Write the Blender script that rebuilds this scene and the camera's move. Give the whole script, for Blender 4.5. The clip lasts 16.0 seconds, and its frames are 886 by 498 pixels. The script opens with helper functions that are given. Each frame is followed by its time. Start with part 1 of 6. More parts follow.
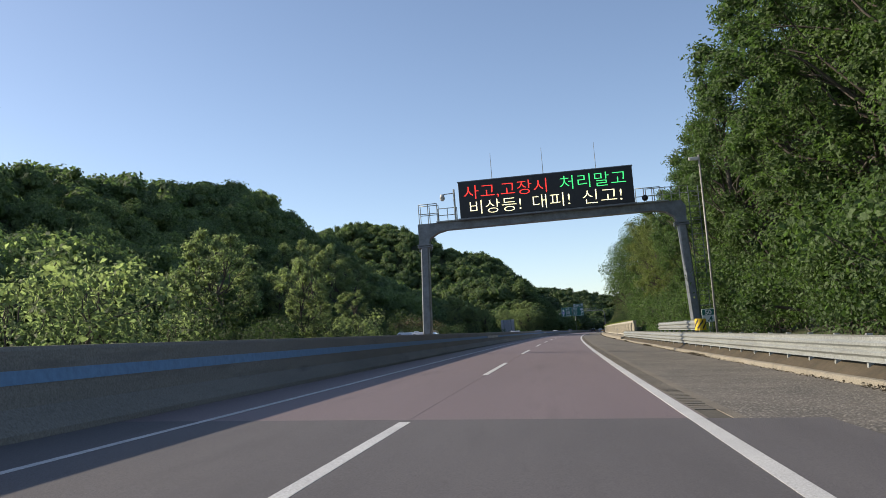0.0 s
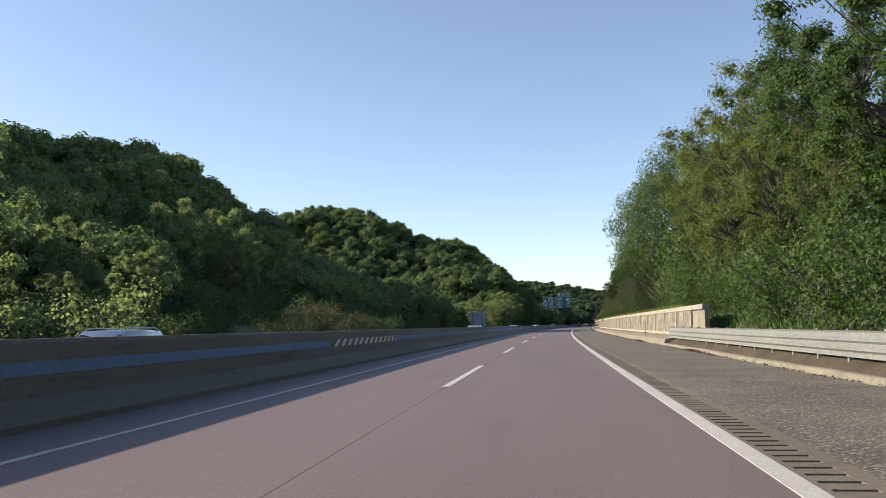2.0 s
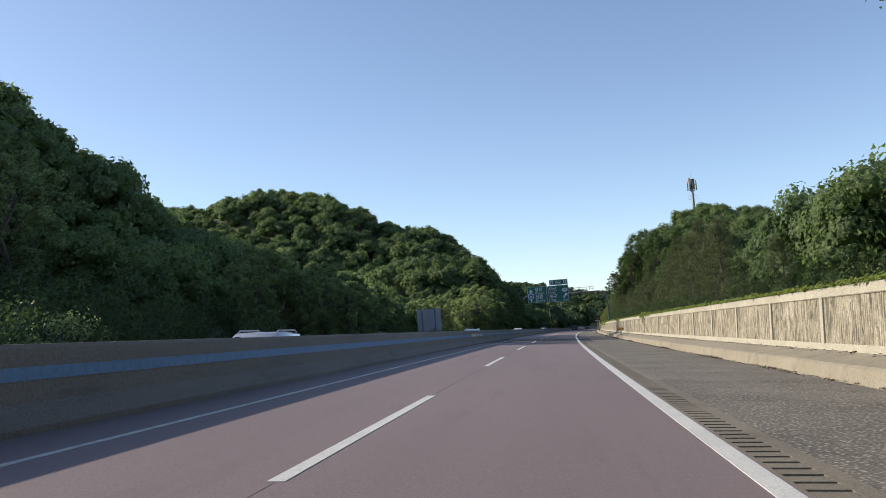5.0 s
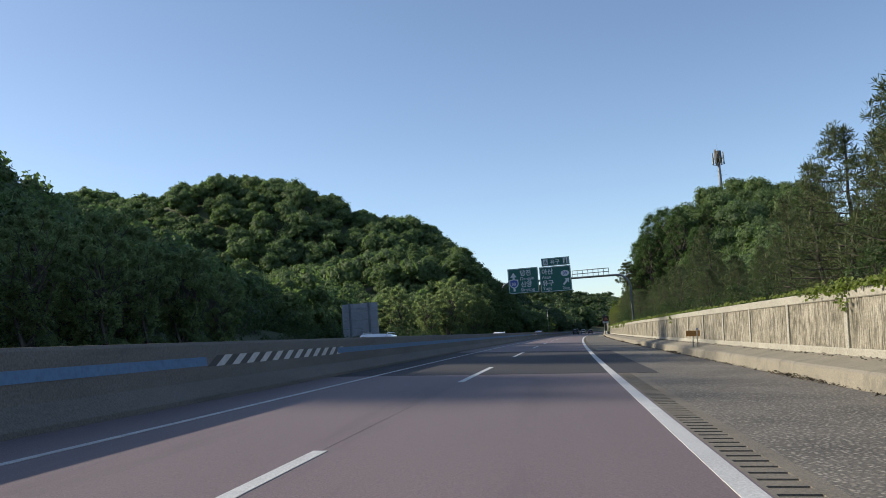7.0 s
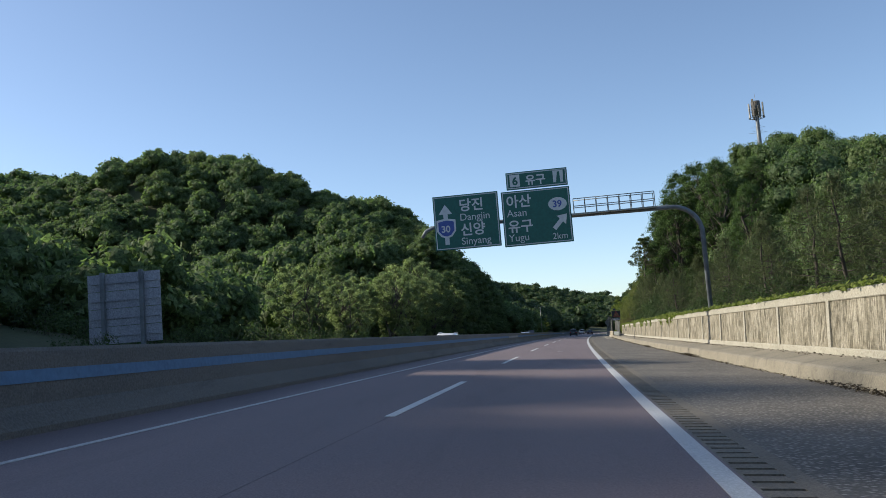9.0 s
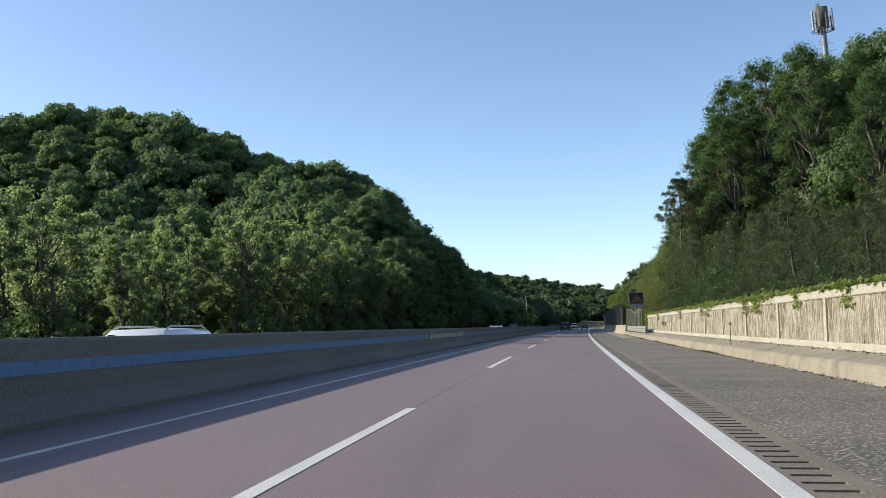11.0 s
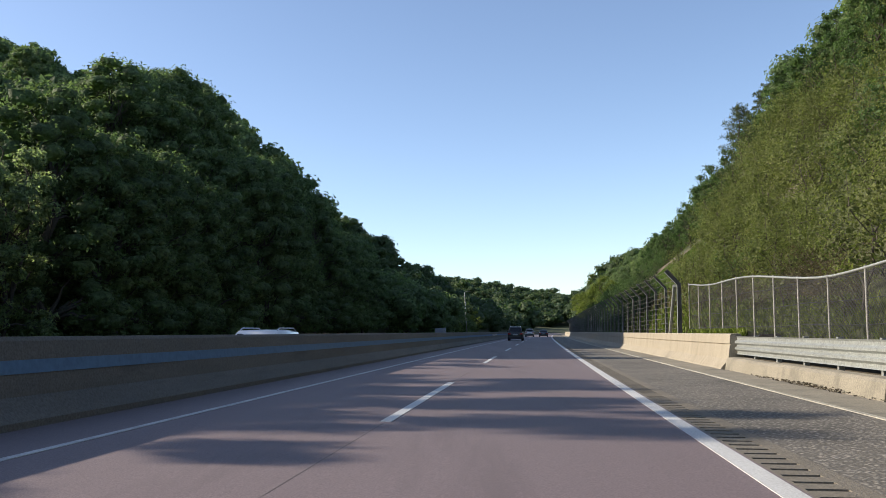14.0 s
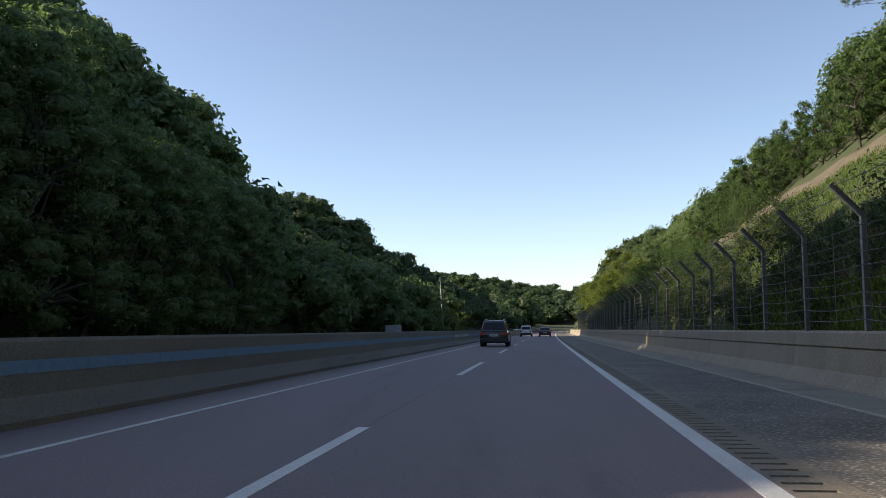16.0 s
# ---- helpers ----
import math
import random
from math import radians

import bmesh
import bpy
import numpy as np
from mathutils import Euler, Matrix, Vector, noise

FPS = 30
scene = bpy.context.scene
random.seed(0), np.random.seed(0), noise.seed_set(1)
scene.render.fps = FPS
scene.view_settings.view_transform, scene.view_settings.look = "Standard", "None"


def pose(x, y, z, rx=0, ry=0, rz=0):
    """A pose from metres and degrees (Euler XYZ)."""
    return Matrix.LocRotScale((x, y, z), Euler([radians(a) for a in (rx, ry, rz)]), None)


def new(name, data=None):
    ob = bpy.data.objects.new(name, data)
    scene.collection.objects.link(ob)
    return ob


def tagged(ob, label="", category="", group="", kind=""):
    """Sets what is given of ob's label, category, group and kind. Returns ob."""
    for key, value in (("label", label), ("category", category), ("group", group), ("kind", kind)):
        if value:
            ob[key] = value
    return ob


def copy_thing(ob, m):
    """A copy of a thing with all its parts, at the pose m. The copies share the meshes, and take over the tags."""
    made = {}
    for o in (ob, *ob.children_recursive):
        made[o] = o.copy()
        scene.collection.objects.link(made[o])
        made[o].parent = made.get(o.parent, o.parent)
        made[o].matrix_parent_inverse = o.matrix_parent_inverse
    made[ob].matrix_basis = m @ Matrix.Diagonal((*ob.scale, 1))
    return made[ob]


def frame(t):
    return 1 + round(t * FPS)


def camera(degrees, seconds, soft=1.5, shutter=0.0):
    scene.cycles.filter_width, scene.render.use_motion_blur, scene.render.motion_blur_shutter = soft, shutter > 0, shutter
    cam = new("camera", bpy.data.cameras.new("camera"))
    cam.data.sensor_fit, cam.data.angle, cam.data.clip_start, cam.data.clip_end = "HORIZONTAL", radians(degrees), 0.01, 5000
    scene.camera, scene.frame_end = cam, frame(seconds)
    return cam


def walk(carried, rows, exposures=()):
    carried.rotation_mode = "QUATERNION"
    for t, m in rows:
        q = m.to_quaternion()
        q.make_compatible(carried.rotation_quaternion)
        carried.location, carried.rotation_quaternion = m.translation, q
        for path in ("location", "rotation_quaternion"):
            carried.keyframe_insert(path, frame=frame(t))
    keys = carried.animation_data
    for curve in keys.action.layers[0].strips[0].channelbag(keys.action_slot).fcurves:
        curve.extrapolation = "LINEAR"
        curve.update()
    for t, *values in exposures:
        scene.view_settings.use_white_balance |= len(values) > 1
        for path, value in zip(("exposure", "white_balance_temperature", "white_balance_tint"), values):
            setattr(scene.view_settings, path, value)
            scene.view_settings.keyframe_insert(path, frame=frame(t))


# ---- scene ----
# ---- camera and walk ----
cam = camera(53.4, 16.0, soft=0.45, shutter=0.0)
ROWS = [
    (0.0, -1.52, 25.54, 1.188, 95.82, 4.37, 7.02),
    (0.5, -1.47, 37.34, 1.185, 95.15, 4.29, 6.72),
    (1.0, -1.34, 49.00, 1.178, 95.07, 4.10, 6.46),
    (1.5, -1.20, 60.43, 1.169, 95.30, 4.14, 5.96),
    (2.0, -1.00, 71.89, 1.158, 95.37, 4.19, 5.84),
    (2.5, -0.76, 83.38, 1.145, 95.41, 4.27, 5.90),
    (3.0, -0.51, 94.91, 1.130, 95.39, 4.37, 5.89),
    (3.5, -0.23, 106.49, 1.114, 95.35, 4.44, 5.71),
    (4.0, 0.06, 118.18, 1.097, 95.48, 4.44, 5.51),
    (4.5, 0.40, 129.93, 1.077, 95.53, 4.43, 5.35),
    (7.0, 2.73, 188.05, 0.943, 95.79, 4.43, 5.22),
    (7.5, 3.32, 200.04, 0.909, 95.75, 4.42, 5.24),
    (8.0, 3.93, 212.09, 0.874, 95.82, 4.43, 5.12),
    (10.5, 6.96, 272.25, 0.699, 95.50, 4.20, 4.64),
    (11.0, 7.64, 284.36, 0.660, 95.31, 4.05, 4.34),
    (11.5, 8.32, 296.41, 0.621, 95.38, 3.84, 3.83),
    (12.0, 9.02, 308.30, 0.580, 95.38, 3.60, 2.97),
    (12.5, 9.76, 320.25, 0.538, 95.35, 3.40, 2.43),
    (13.0, 10.58, 332.47, 0.490, 95.40, 3.24, 1.90),
    (13.5, 11.56, 344.79, 0.434, 95.40, 3.22, 1.66),
    (14.0, 12.54, 357.01, 0.377, 95.43, 3.23, 1.36),
    (14.5, 13.56, 369.21, 0.319, 95.38, 3.26, 1.34),
    (15.0, 14.63, 381.46, 0.257, 95.29, 3.36, 1.32),
    (15.5, 15.72, 393.77, 0.194, 95.29, 3.46, 1.44),
    (16.0, 16.79, 406.01, 0.133, 95.33, 3.58, 1.39),
]
TINTS = [(0.0, 0.44, 7330, 12), (1.0, 0.72, 7380, 12), (2.5, 0.64, 7530, 14), (4.5, 0.56, 7230, 12), (7.0, 0.38, 6930, 9), (8.0, 0.35, 6880, 9), (11.0, 0.64, 6830, 7), (12.5, 0.68, 6930, 9), (14.5, 0.72, 7080, 12), (15.0, 0.76, 7130, 12), (16.0, 0.70, 7700, 13)]
walk(cam, [(t, pose(x, y, z, rx, ry, rz)) for t, x, y, z, rx, ry, rz in ROWS], TINTS)

# ---- the road's line: bends gently right, and is banked down to the right ----
BANK = radians(3.3)
BENDS = [(-30, 0.342), (60, 0.174), (150, 0.245), (240, 0.225), (330, 0.217), (420, 0.081), (510, 0.096), (800, 0.095), (900, 0.0)]
STEP = 2.0
LINE_S = np.arange(-400.0, 3600.0, STEP)
LINE_TH = np.cumsum(np.interp(LINE_S, [b[0] for b in BENDS], [b[1] for b in BENDS]) * 1e-3) * STEP
LINE_TH -= np.interp(0.0, LINE_S, LINE_TH)
LINE_X = np.cumsum(np.sin(LINE_TH)) * STEP
LINE_Y = np.cumsum(np.cos(LINE_TH)) * STEP
LINE_X -= np.interp(0.0, LINE_S, LINE_X)
LINE_Y -= np.interp(0.0, LINE_S, LINE_Y)


def road_points(s, u, h):
    """World places from metres along the road, metres right of the edge line and metres above the road."""
    s, u, h = np.broadcast_arrays(np.asarray(s, float), np.asarray(u, float), np.asarray(h, float))
    a = np.interp(s, LINE_S, LINE_TH)
    x = np.interp(s, LINE_S, LINE_X) + u * np.cos(a)
    y = np.interp(s, LINE_S, LINE_Y) - u * np.sin(a)
    return np.stack([x * math.cos(BANK) + h * math.sin(BANK), y, h * math.cos(BANK) - x * math.sin(BANK)], -1)


def at_road(s, u, h=0.0, turn=0.0):
    """An upright pose on the road's line: x to the right, y ahead."""
    p = road_points(s, u, h)
    return pose(p[0], p[1], p[2], 0, 0, -math.degrees(float(np.interp(s, LINE_S, LINE_TH))) + turn)


def on_road(s, u, h=0.0, turn=0.0):
    """A pose that leans with the banked road, for what stands on the tarmac."""
    p = road_points(s, u, h)
    return Matrix.Translation(Vector(p)) @ Matrix.Rotation(BANK, 4, "Y") @ pose(0, 0, 0, 0, 0, -math.degrees(float(np.interp(s, LINE_S, LINE_TH))) + turn)


# ---- world, sun, exposure ----
SUN_WAY = Matrix.Rotation(BANK, 3, "Y") @ Vector((-2.15, 0.26, 1.0)).normalized()
SUN_UP, SUN_ROUND = math.asin(SUN_WAY.z), math.atan2(SUN_WAY.x, SUN_WAY.y)
world = bpy.data.worlds.new("sky")
scene.world = world
world.use_nodes = True
sky = world.node_tree.nodes.new("ShaderNodeTexSky")
sky.sky_type, sky.sun_disc = "NISHITA", False
sky.sun_elevation, sky.sun_rotation = SUN_UP, SUN_ROUND
sky.altitude, sky.air_density, sky.dust_density, sky.ozone_density = 100, 0.72, 0.55, 2.2
world.node_tree.links.new(sky.outputs[0], world.node_tree.nodes["Background"].inputs[0])
world.node_tree.nodes["Background"].inputs[1].default_value = 0.15
sun = new("sun", bpy.data.lights.new("sun", "SUN"))
sun.data.energy, sun.data.angle, sun.data.color = 4.3, radians(0.6), (1.0, 0.93, 0.82)
sun.matrix_world = Matrix.Translation((0, 0, 80)) @ SUN_WAY.to_track_quat("Z", "Y").to_matrix().to_4x4()


# ---- materials ----
def material(name):
    m = bpy.data.materials.new(name)
    m.use_nodes = True
    n = m.node_tree.nodes
    return m, n, m.node_tree.links, n["Principled BSDF"]


def mixed(n, l, fac, a, b, kind="MIX"):
    x = n.new("ShaderNodeMix")
    x.data_type, x.blend_type = "RGBA", kind
    for k, v in ((0, fac), (6, a), (7, b)):
        if isinstance(v, (tuple, list)):
            x.inputs[k].default_value = (*v, 1)
        elif isinstance(v, (int, float)):
            x.inputs[k].default_value = v
        else:
            l.new(v, x.inputs[k])
    return x.outputs[2]


def noised(n, l, scale, detail=4, rough=0.6, stretch=None):
    t = n.new("ShaderNodeTexNoise")
    t.inputs["Scale"].default_value, t.inputs["Detail"].default_value, t.inputs["Roughness"].default_value = scale, detail, rough
    c = n.new("ShaderNodeTexCoord")
    if stretch:
        g = n.new("ShaderNodeMapping")
        g.inputs["Scale"].default_value = stretch
        l.new(c.outputs["Object"], g.inputs[0])
        l.new(g.outputs[0], t.inputs["Vector"])
    else:
        l.new(c.outputs["Object"], t.inputs["Vector"])
    return t.outputs["Fac"]


def ramped(n, l, value, low, high):
    r = n.new("ShaderNodeMapRange")
    r.inputs["From Min"].default_value, r.inputs["From Max"].default_value = low, high
    l.new(value, r.inputs["Value"])
    return r.outputs["Result"]


def bumped(n, l, p, height, strength, distance=0.01):
    b = n.new("ShaderNodeBump")
    b.inputs["Strength"].default_value, b.inputs["Distance"].default_value = strength, distance
    l.new(height, b.inputs["Height"])
    l.new(b.outputs[0], p.inputs["Normal"])


def surface(name, a, b, big, small, rough, metal=0.0, bump=0.0, stain=None, stretch=None, stain_at=(0.55, 0.75)):
    """Two tones that wander at two scales, with an optional stain and fine relief."""
    m, n, l, p = material(name)
    wide = ramped(n, l, noised(n, l, big, 3, 0.6, stretch), 0.3, 0.7)
    fine = noised(n, l, small, 5, 0.7)
    c = mixed(n, l, wide, a, b)
    c = mixed(n, l, 0.55, c, ramped(n, l, fine, 0.2, 0.8), "OVERLAY")
    if stain:
        c = mixed(n, l, ramped(n, l, noised(n, l, big * 2.3, 6, 0.7, stretch), *stain_at), c, stain)
    l.new(c, p.inputs["Base Color"])
    p.inputs["Roughness"].default_value, p.inputs["Metallic"].default_value = rough, metal
    if bump:
        bumped(n, l, p, fine, bump)
    return m


def foliage(name, dark, light, glow=0.35, gloss=0.6, grain=5.0):
    m, n, l, p = material(name)
    geo = n.new("ShaderNodeNewGeometry")
    tone = n.new("ShaderNodeAttribute")
    tone.attribute_name = "tone"
    c = mixed(n, l, geo.outputs["Random Per Island"], dark, light)
    warm = mixed(n, l, tone.outputs["Fac"], tuple(v * 0.75 for v in light), (light[0] * 1.35, light[1] * 1.2, light[2] * 0.95))
    c = mixed(n, l, 0.5, c, warm)
    speck = noised(n, l, grain, 3, 0.75)
    c = mixed(n, l, 0.8, c, ramped(n, l, speck, 0.25, 0.75), "OVERLAY")
    bumped(n, l, p, speck, 1.0, 0.5 / grain)
    l.new(c, p.inputs["Base Color"])
    p.inputs["Roughness"].default_value = gloss
    p.inputs["Specular IOR Level"].default_value = 0.3
    t = n.new("ShaderNodeBsdfTranslucent")
    bright = mixed(n, l, 1.0, c, (1.25, 1.45, 0.9), "MULTIPLY")
    l.new(bright, t.inputs[0])
    x = n.new("ShaderNodeMixShader")
    x.inputs[0].default_value = glow
    l.new(p.outputs[0], x.inputs[1])
    l.new(t.outputs[0], x.inputs[2])
    l.new(x.outputs[0], n["Material Output"].inputs[0])
    return m


def plain(name, colour, rough=0.5, metal=0.0, glow=0.0):
    m, n, l, p = material(name)
    fine = noised(n, l, 9.0, 4)
    c = mixed(n, l, 0.25, colour, ramped(n, l, fine, 0.2, 0.8), "OVERLAY")
    l.new(c, p.inputs["Base Color"])
    p.inputs["Roughness"].default_value, p.inputs["Metallic"].default_value = rough, metal
    if glow:
        p.inputs["Emission Color"].default_value = (*colour, 1)
        p.inputs["Emission Strength"].default_value = glow
    return m


M_LANE = surface("lane_concrete", (0.158, 0.122, 0.125), (0.188, 0.146, 0.149), 0.12, 60, 0.75, bump=0.35, stain=(0.125, 0.096, 0.098), stretch=(3.0, 0.25, 1))


def gravelly(name, tar, stone, worn):
    """Coarse asphalt: pale stones set in dark tar, smoother where it is worn."""
    m, n, l, p = material(name)
    c = n.new("ShaderNodeTexCoord")
    v = n.new("ShaderNodeTexVoronoi")
    v.inputs["Scale"].default_value = 20
    l.new(c.outputs["Object"], v.inputs["Vector"])
    spots = ramped(n, l, v.outputs["Distance"], 0.55, 0.15)
    each = n.new("ShaderNodeSeparateColor")
    l.new(v.outputs["Color"], each.inputs[0])
    base = mixed(n, l, ramped(n, l, noised(n, l, 0.5, 4), 0.35, 0.65), tar, worn)
    stones = mixed(n, l, each.outputs[0], base, stone)
    col = mixed(n, l, spots, base, stones)
    col = mixed(n, l, 0.4, col, ramped(n, l, noised(n, l, 60, 4), 0.2, 0.8), "OVERLAY")
    l.new(col, p.inputs["Base Color"])
    p.inputs["Roughness"].default_value = 0.85
    bumped(n, l, p, spots, 0.7, 0.008)
    return m


M_SHOULDER = gravelly("shoulder_asphalt", (0.082, 0.075, 0.063), (0.42, 0.385, 0.325), (0.145, 0.13, 0.107))
M_RUMBLE = surface("rumble_asphalt", (0.150, 0.132, 0.102), (0.205, 0.180, 0.140), 0.5, 40, 0.85, bump=0.8, stain=(0.12, 0.105, 0.082))
M_TARMAC = surface("dark_asphalt", (0.033, 0.032, 0.035), (0.045, 0.043, 0.046), 0.3, 60, 0.85, bump=0.5, stain=(0.055, 0.052, 0.052))
M_GROOVE = surface("groove_brown", (0.075, 0.066, 0.05), (0.105, 0.093, 0.07), 1.0, 40, 0.9)
M_PAINT_WORN = surface("worn_road_paint", (0.42, 0.42, 0.41), (0.52, 0.52, 0.50), 1.2, 40, 0.7, bump=0.2, stain=(0.30, 0.285, 0.28), stain_at=(0.5, 0.75))
M_PAINT = surface("road_paint", (0.50, 0.50, 0.485), (0.60, 0.60, 0.575), 0.8, 50, 0.6, bump=0.2, stain=(0.36, 0.35, 0.34), stain_at=(0.6, 0.85))
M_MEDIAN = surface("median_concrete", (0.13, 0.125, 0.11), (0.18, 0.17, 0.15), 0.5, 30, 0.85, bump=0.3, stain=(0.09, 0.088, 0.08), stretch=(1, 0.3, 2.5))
M_CONCRETE = surface("barrier_concrete", (0.275, 0.24, 0.18), (0.335, 0.295, 0.222), 0.9, 30, 0.85, bump=0.3, stain=(0.175, 0.145, 0.10), stretch=(1, 1.6, 0.35), stain_at=(0.56, 0.78))
M_KERB = surface("kerb_concrete", (0.22, 0.198, 0.15), (0.275, 0.247, 0.19), 0.6, 30, 0.85, bump=0.5, stain=(0.135, 0.125, 0.098), stain_at=(0.5, 0.72))
M_WALL = surface("wall_concrete", (0.215, 0.195, 0.145), (0.37, 0.34, 0.27), 1.2, 16, 0.9, bump=0.9, stain=(0.185, 0.165, 0.12), stretch=(1, 1, 0.8))
M_FRAME = surface("wall_frame_concrete", (0.31, 0.295, 0.24), (0.40, 0.38, 0.315), 0.8, 24, 0.9, bump=0.5, stain=(0.27, 0.245, 0.195), stretch=(1, 1, 0.6))
M_BLUE = plain("blue_paint", (0.095, 0.20, 0.33), 0.7)
M_WHITE = plain("white_paint", (0.55, 0.55, 0.53), 0.55)
M_BLACK = plain("black_paint", (0.03, 0.03, 0.032), 0.5)
M_ZINC = surface("galvanised_steel", (0.27, 0.285, 0.27), (0.325, 0.345, 0.325), 0.6, 14, 0.5, metal=0.3, stain=(0.22, 0.22, 0.2), stretch=(1, 0.4, 1), stain_at=(0.6, 0.8))
M_STEEL = surface("grey_painted_steel", (0.13, 0.15, 0.165), (0.16, 0.18, 0.195), 0.5, 2.5, 0.5, metal=0.1)
M_POST = surface("dark_weathered_steel", (0.10, 0.092, 0.08), (0.155, 0.145, 0.125), 0.8, 8, 0.65, metal=0.15, stain=(0.07, 0.05, 0.035))
M_RUST = surface("weathered_post_steel", (0.24, 0.235, 0.215), (0.32, 0.31, 0.285), 0.8, 8, 0.6, metal=0.15, stain=(0.12, 0.095, 0.075))
M_SOIL = surface("soil_and_litter", (0.045, 0.036, 0.022), (0.085, 0.066, 0.04), 0.8, 12, 0.95, bump=0.9, stain=(0.035, 0.04, 0.018))
M_GRASS = surface("grassy_ground", (0.04, 0.055, 0.02), (0.07, 0.08, 0.03), 0.05, 3, 0.95, bump=0.8, stain=(0.085, 0.075, 0.045), stain_at=(0.58, 0.72))
M_BARK = surface("bark", (0.055, 0.046, 0.037), (0.10, 0.086, 0.07), 2.0, 14, 0.9, bump=0.8, stretch=(1, 1, 0.2))
M_LEAF = foliage("leaves_broad", (0.042, 0.084, 0.032), (0.09, 0.15, 0.058), 0.4)
M_LEAF_LIGHT = foliage("leaves_light", (0.13, 0.17, 0.10), (0.22, 0.27, 0.165), 0.66)
M_LEAF_OLIVE = foliage("leaves_olive", (0.075, 0.112, 0.042), (0.155, 0.19, 0.08), 0.45)
# darker green; shade on far woods, low shrubs and fence shrubs is in it
M_LEAF_DARK_SHADE = foliage("leaves_dark_shade", (0.03, 0.058, 0.026), (0.066, 0.105, 0.046), 0.35)
M_LEAF_BROWN = foliage("leaves_reddish", (0.07, 0.062, 0.04), (0.14, 0.115, 0.075), 0.35)
M_WOOD_LEAF = foliage("leaves_woodland", (0.066, 0.11, 0.056), (0.14, 0.20, 0.095), 0.46, 0.7, 2.2)
M_NEEDLE = foliage("needles", (0.048, 0.072, 0.038), (0.105, 0.132, 0.066), 0.3)
M_SHOOT = foliage("pine_shoots", (0.12, 0.135, 0.08), (0.20, 0.21, 0.125), 0.3)
M_SHRUB = foliage("leaves_shrub", (0.075, 0.102, 0.036), (0.15, 0.175, 0.066), 0.42)
M_IVY = foliage("leaves_ivy", (0.085, 0.125, 0.025), (0.16, 0.205, 0.05), 0.4)


# ---- mesh helpers ----
def mesh_of(name, verts, faces, mat, smooth=False):
    """A mesh from arrays; faces is an array of quads or of triangles, or a list of mixed ones."""
    me = bpy.data.meshes.new(name)
    if isinstance(faces, np.ndarray):
        k = faces.shape[1]
        me.vertices.add(len(verts))
        me.vertices.foreach_set("co", np.asarray(verts, np.float32).ravel())
        me.loops.add(faces.size)
        me.loops.foreach_set("vertex_index", faces.astype(np.int32).ravel())
        me.polygons.add(len(faces))
        me.polygons.foreach_set("loop_start", np.arange(0, faces.size, k, dtype=np.int32))
        me.polygons.foreach_set("loop_total", np.full(len(faces), k, np.int32))
        me.update(calc_edges=True)
    else:
        me.from_pydata([tuple(v) for v in verts], [], faces)
    me.materials.append(mat)
    me.polygons.foreach_set("use_smooth", np.full(len(me.polygons), smooth))
    return me


def toned(me, tone):
    a = me.attributes.new("tone", "FLOAT", "POINT")
    a.data.foreach_set("value", np.asarray(tone, np.float32))
    return me


def part(name, bm, mat, parent=None, label="", smooth=False):
    """Links a bmesh as one mesh object, under a thing or a part."""
    me = bpy.data.meshes.new(name)
    bm.to_mesh(me)
    bm.free()
    me.materials.append(mat)
    if smooth:
        me.polygons.foreach_set("use_smooth", np.ones(len(me.polygons), bool))
    ob = new(name, me)
    ob.parent = parent
    return tagged(ob, label)


def box(bm, x0, x1, y0, y1, z0, z1, bevel=0.0):
    vs = [bm.verts.new(p) for p in ((x0, y0, z0), (x1, y0, z0), (x1, y1, z0), (x0, y1, z0), (x0, y0, z1), (x1, y0, z1), (x1, y1, z1), (x0, y1, z1))]
    fs = [bm.faces.new([vs[i] for i in f]) for f in ((3, 2, 1, 0), (4, 5, 6, 7), (0, 1, 5, 4), (1, 2, 6, 5), (2, 3, 7, 6), (3, 0, 4, 7))]
    if bevel:
        bmesh.ops.bevel(bm, geom=list({e for f in fs for e in f.edges}), offset=bevel, segments=2, affect="EDGES", profile=0.5)
    return bm


def tube(bm, pts, radii, sides=8, cap=True):
    """A tapered tube through the points."""
    pts = [Vector(p) for p in pts]
    if not isinstance(radii, (list, tuple)):
        radii = [radii] * len(pts)
    rings = []
    for i, p in enumerate(pts):
        d = (pts[min(i + 1, len(pts) - 1)] - pts[max(i - 1, 0)]).normalized()
        a = d.orthogonal().normalized() if abs(d.z) > 0.95 else d.cross(Vector((0, 0, 1))).normalized()
        b = d.cross(a)
        rings.append([bm.verts.new(p + (a * math.cos(k * 2 * math.pi / sides) + b * math.sin(k * 2 * math.pi / sides)) * radii[i]) for k in range(sides)])
    for r, q in zip(rings, rings[1:]):
        for k in range(sides):
            bm.faces.new((r[k], r[(k + 1) % sides], q[(k + 1) % sides], q[k]))
    if cap:
        bm.faces.new(rings[0][::-1])
        bm.faces.new(rings[-1])
    return bm


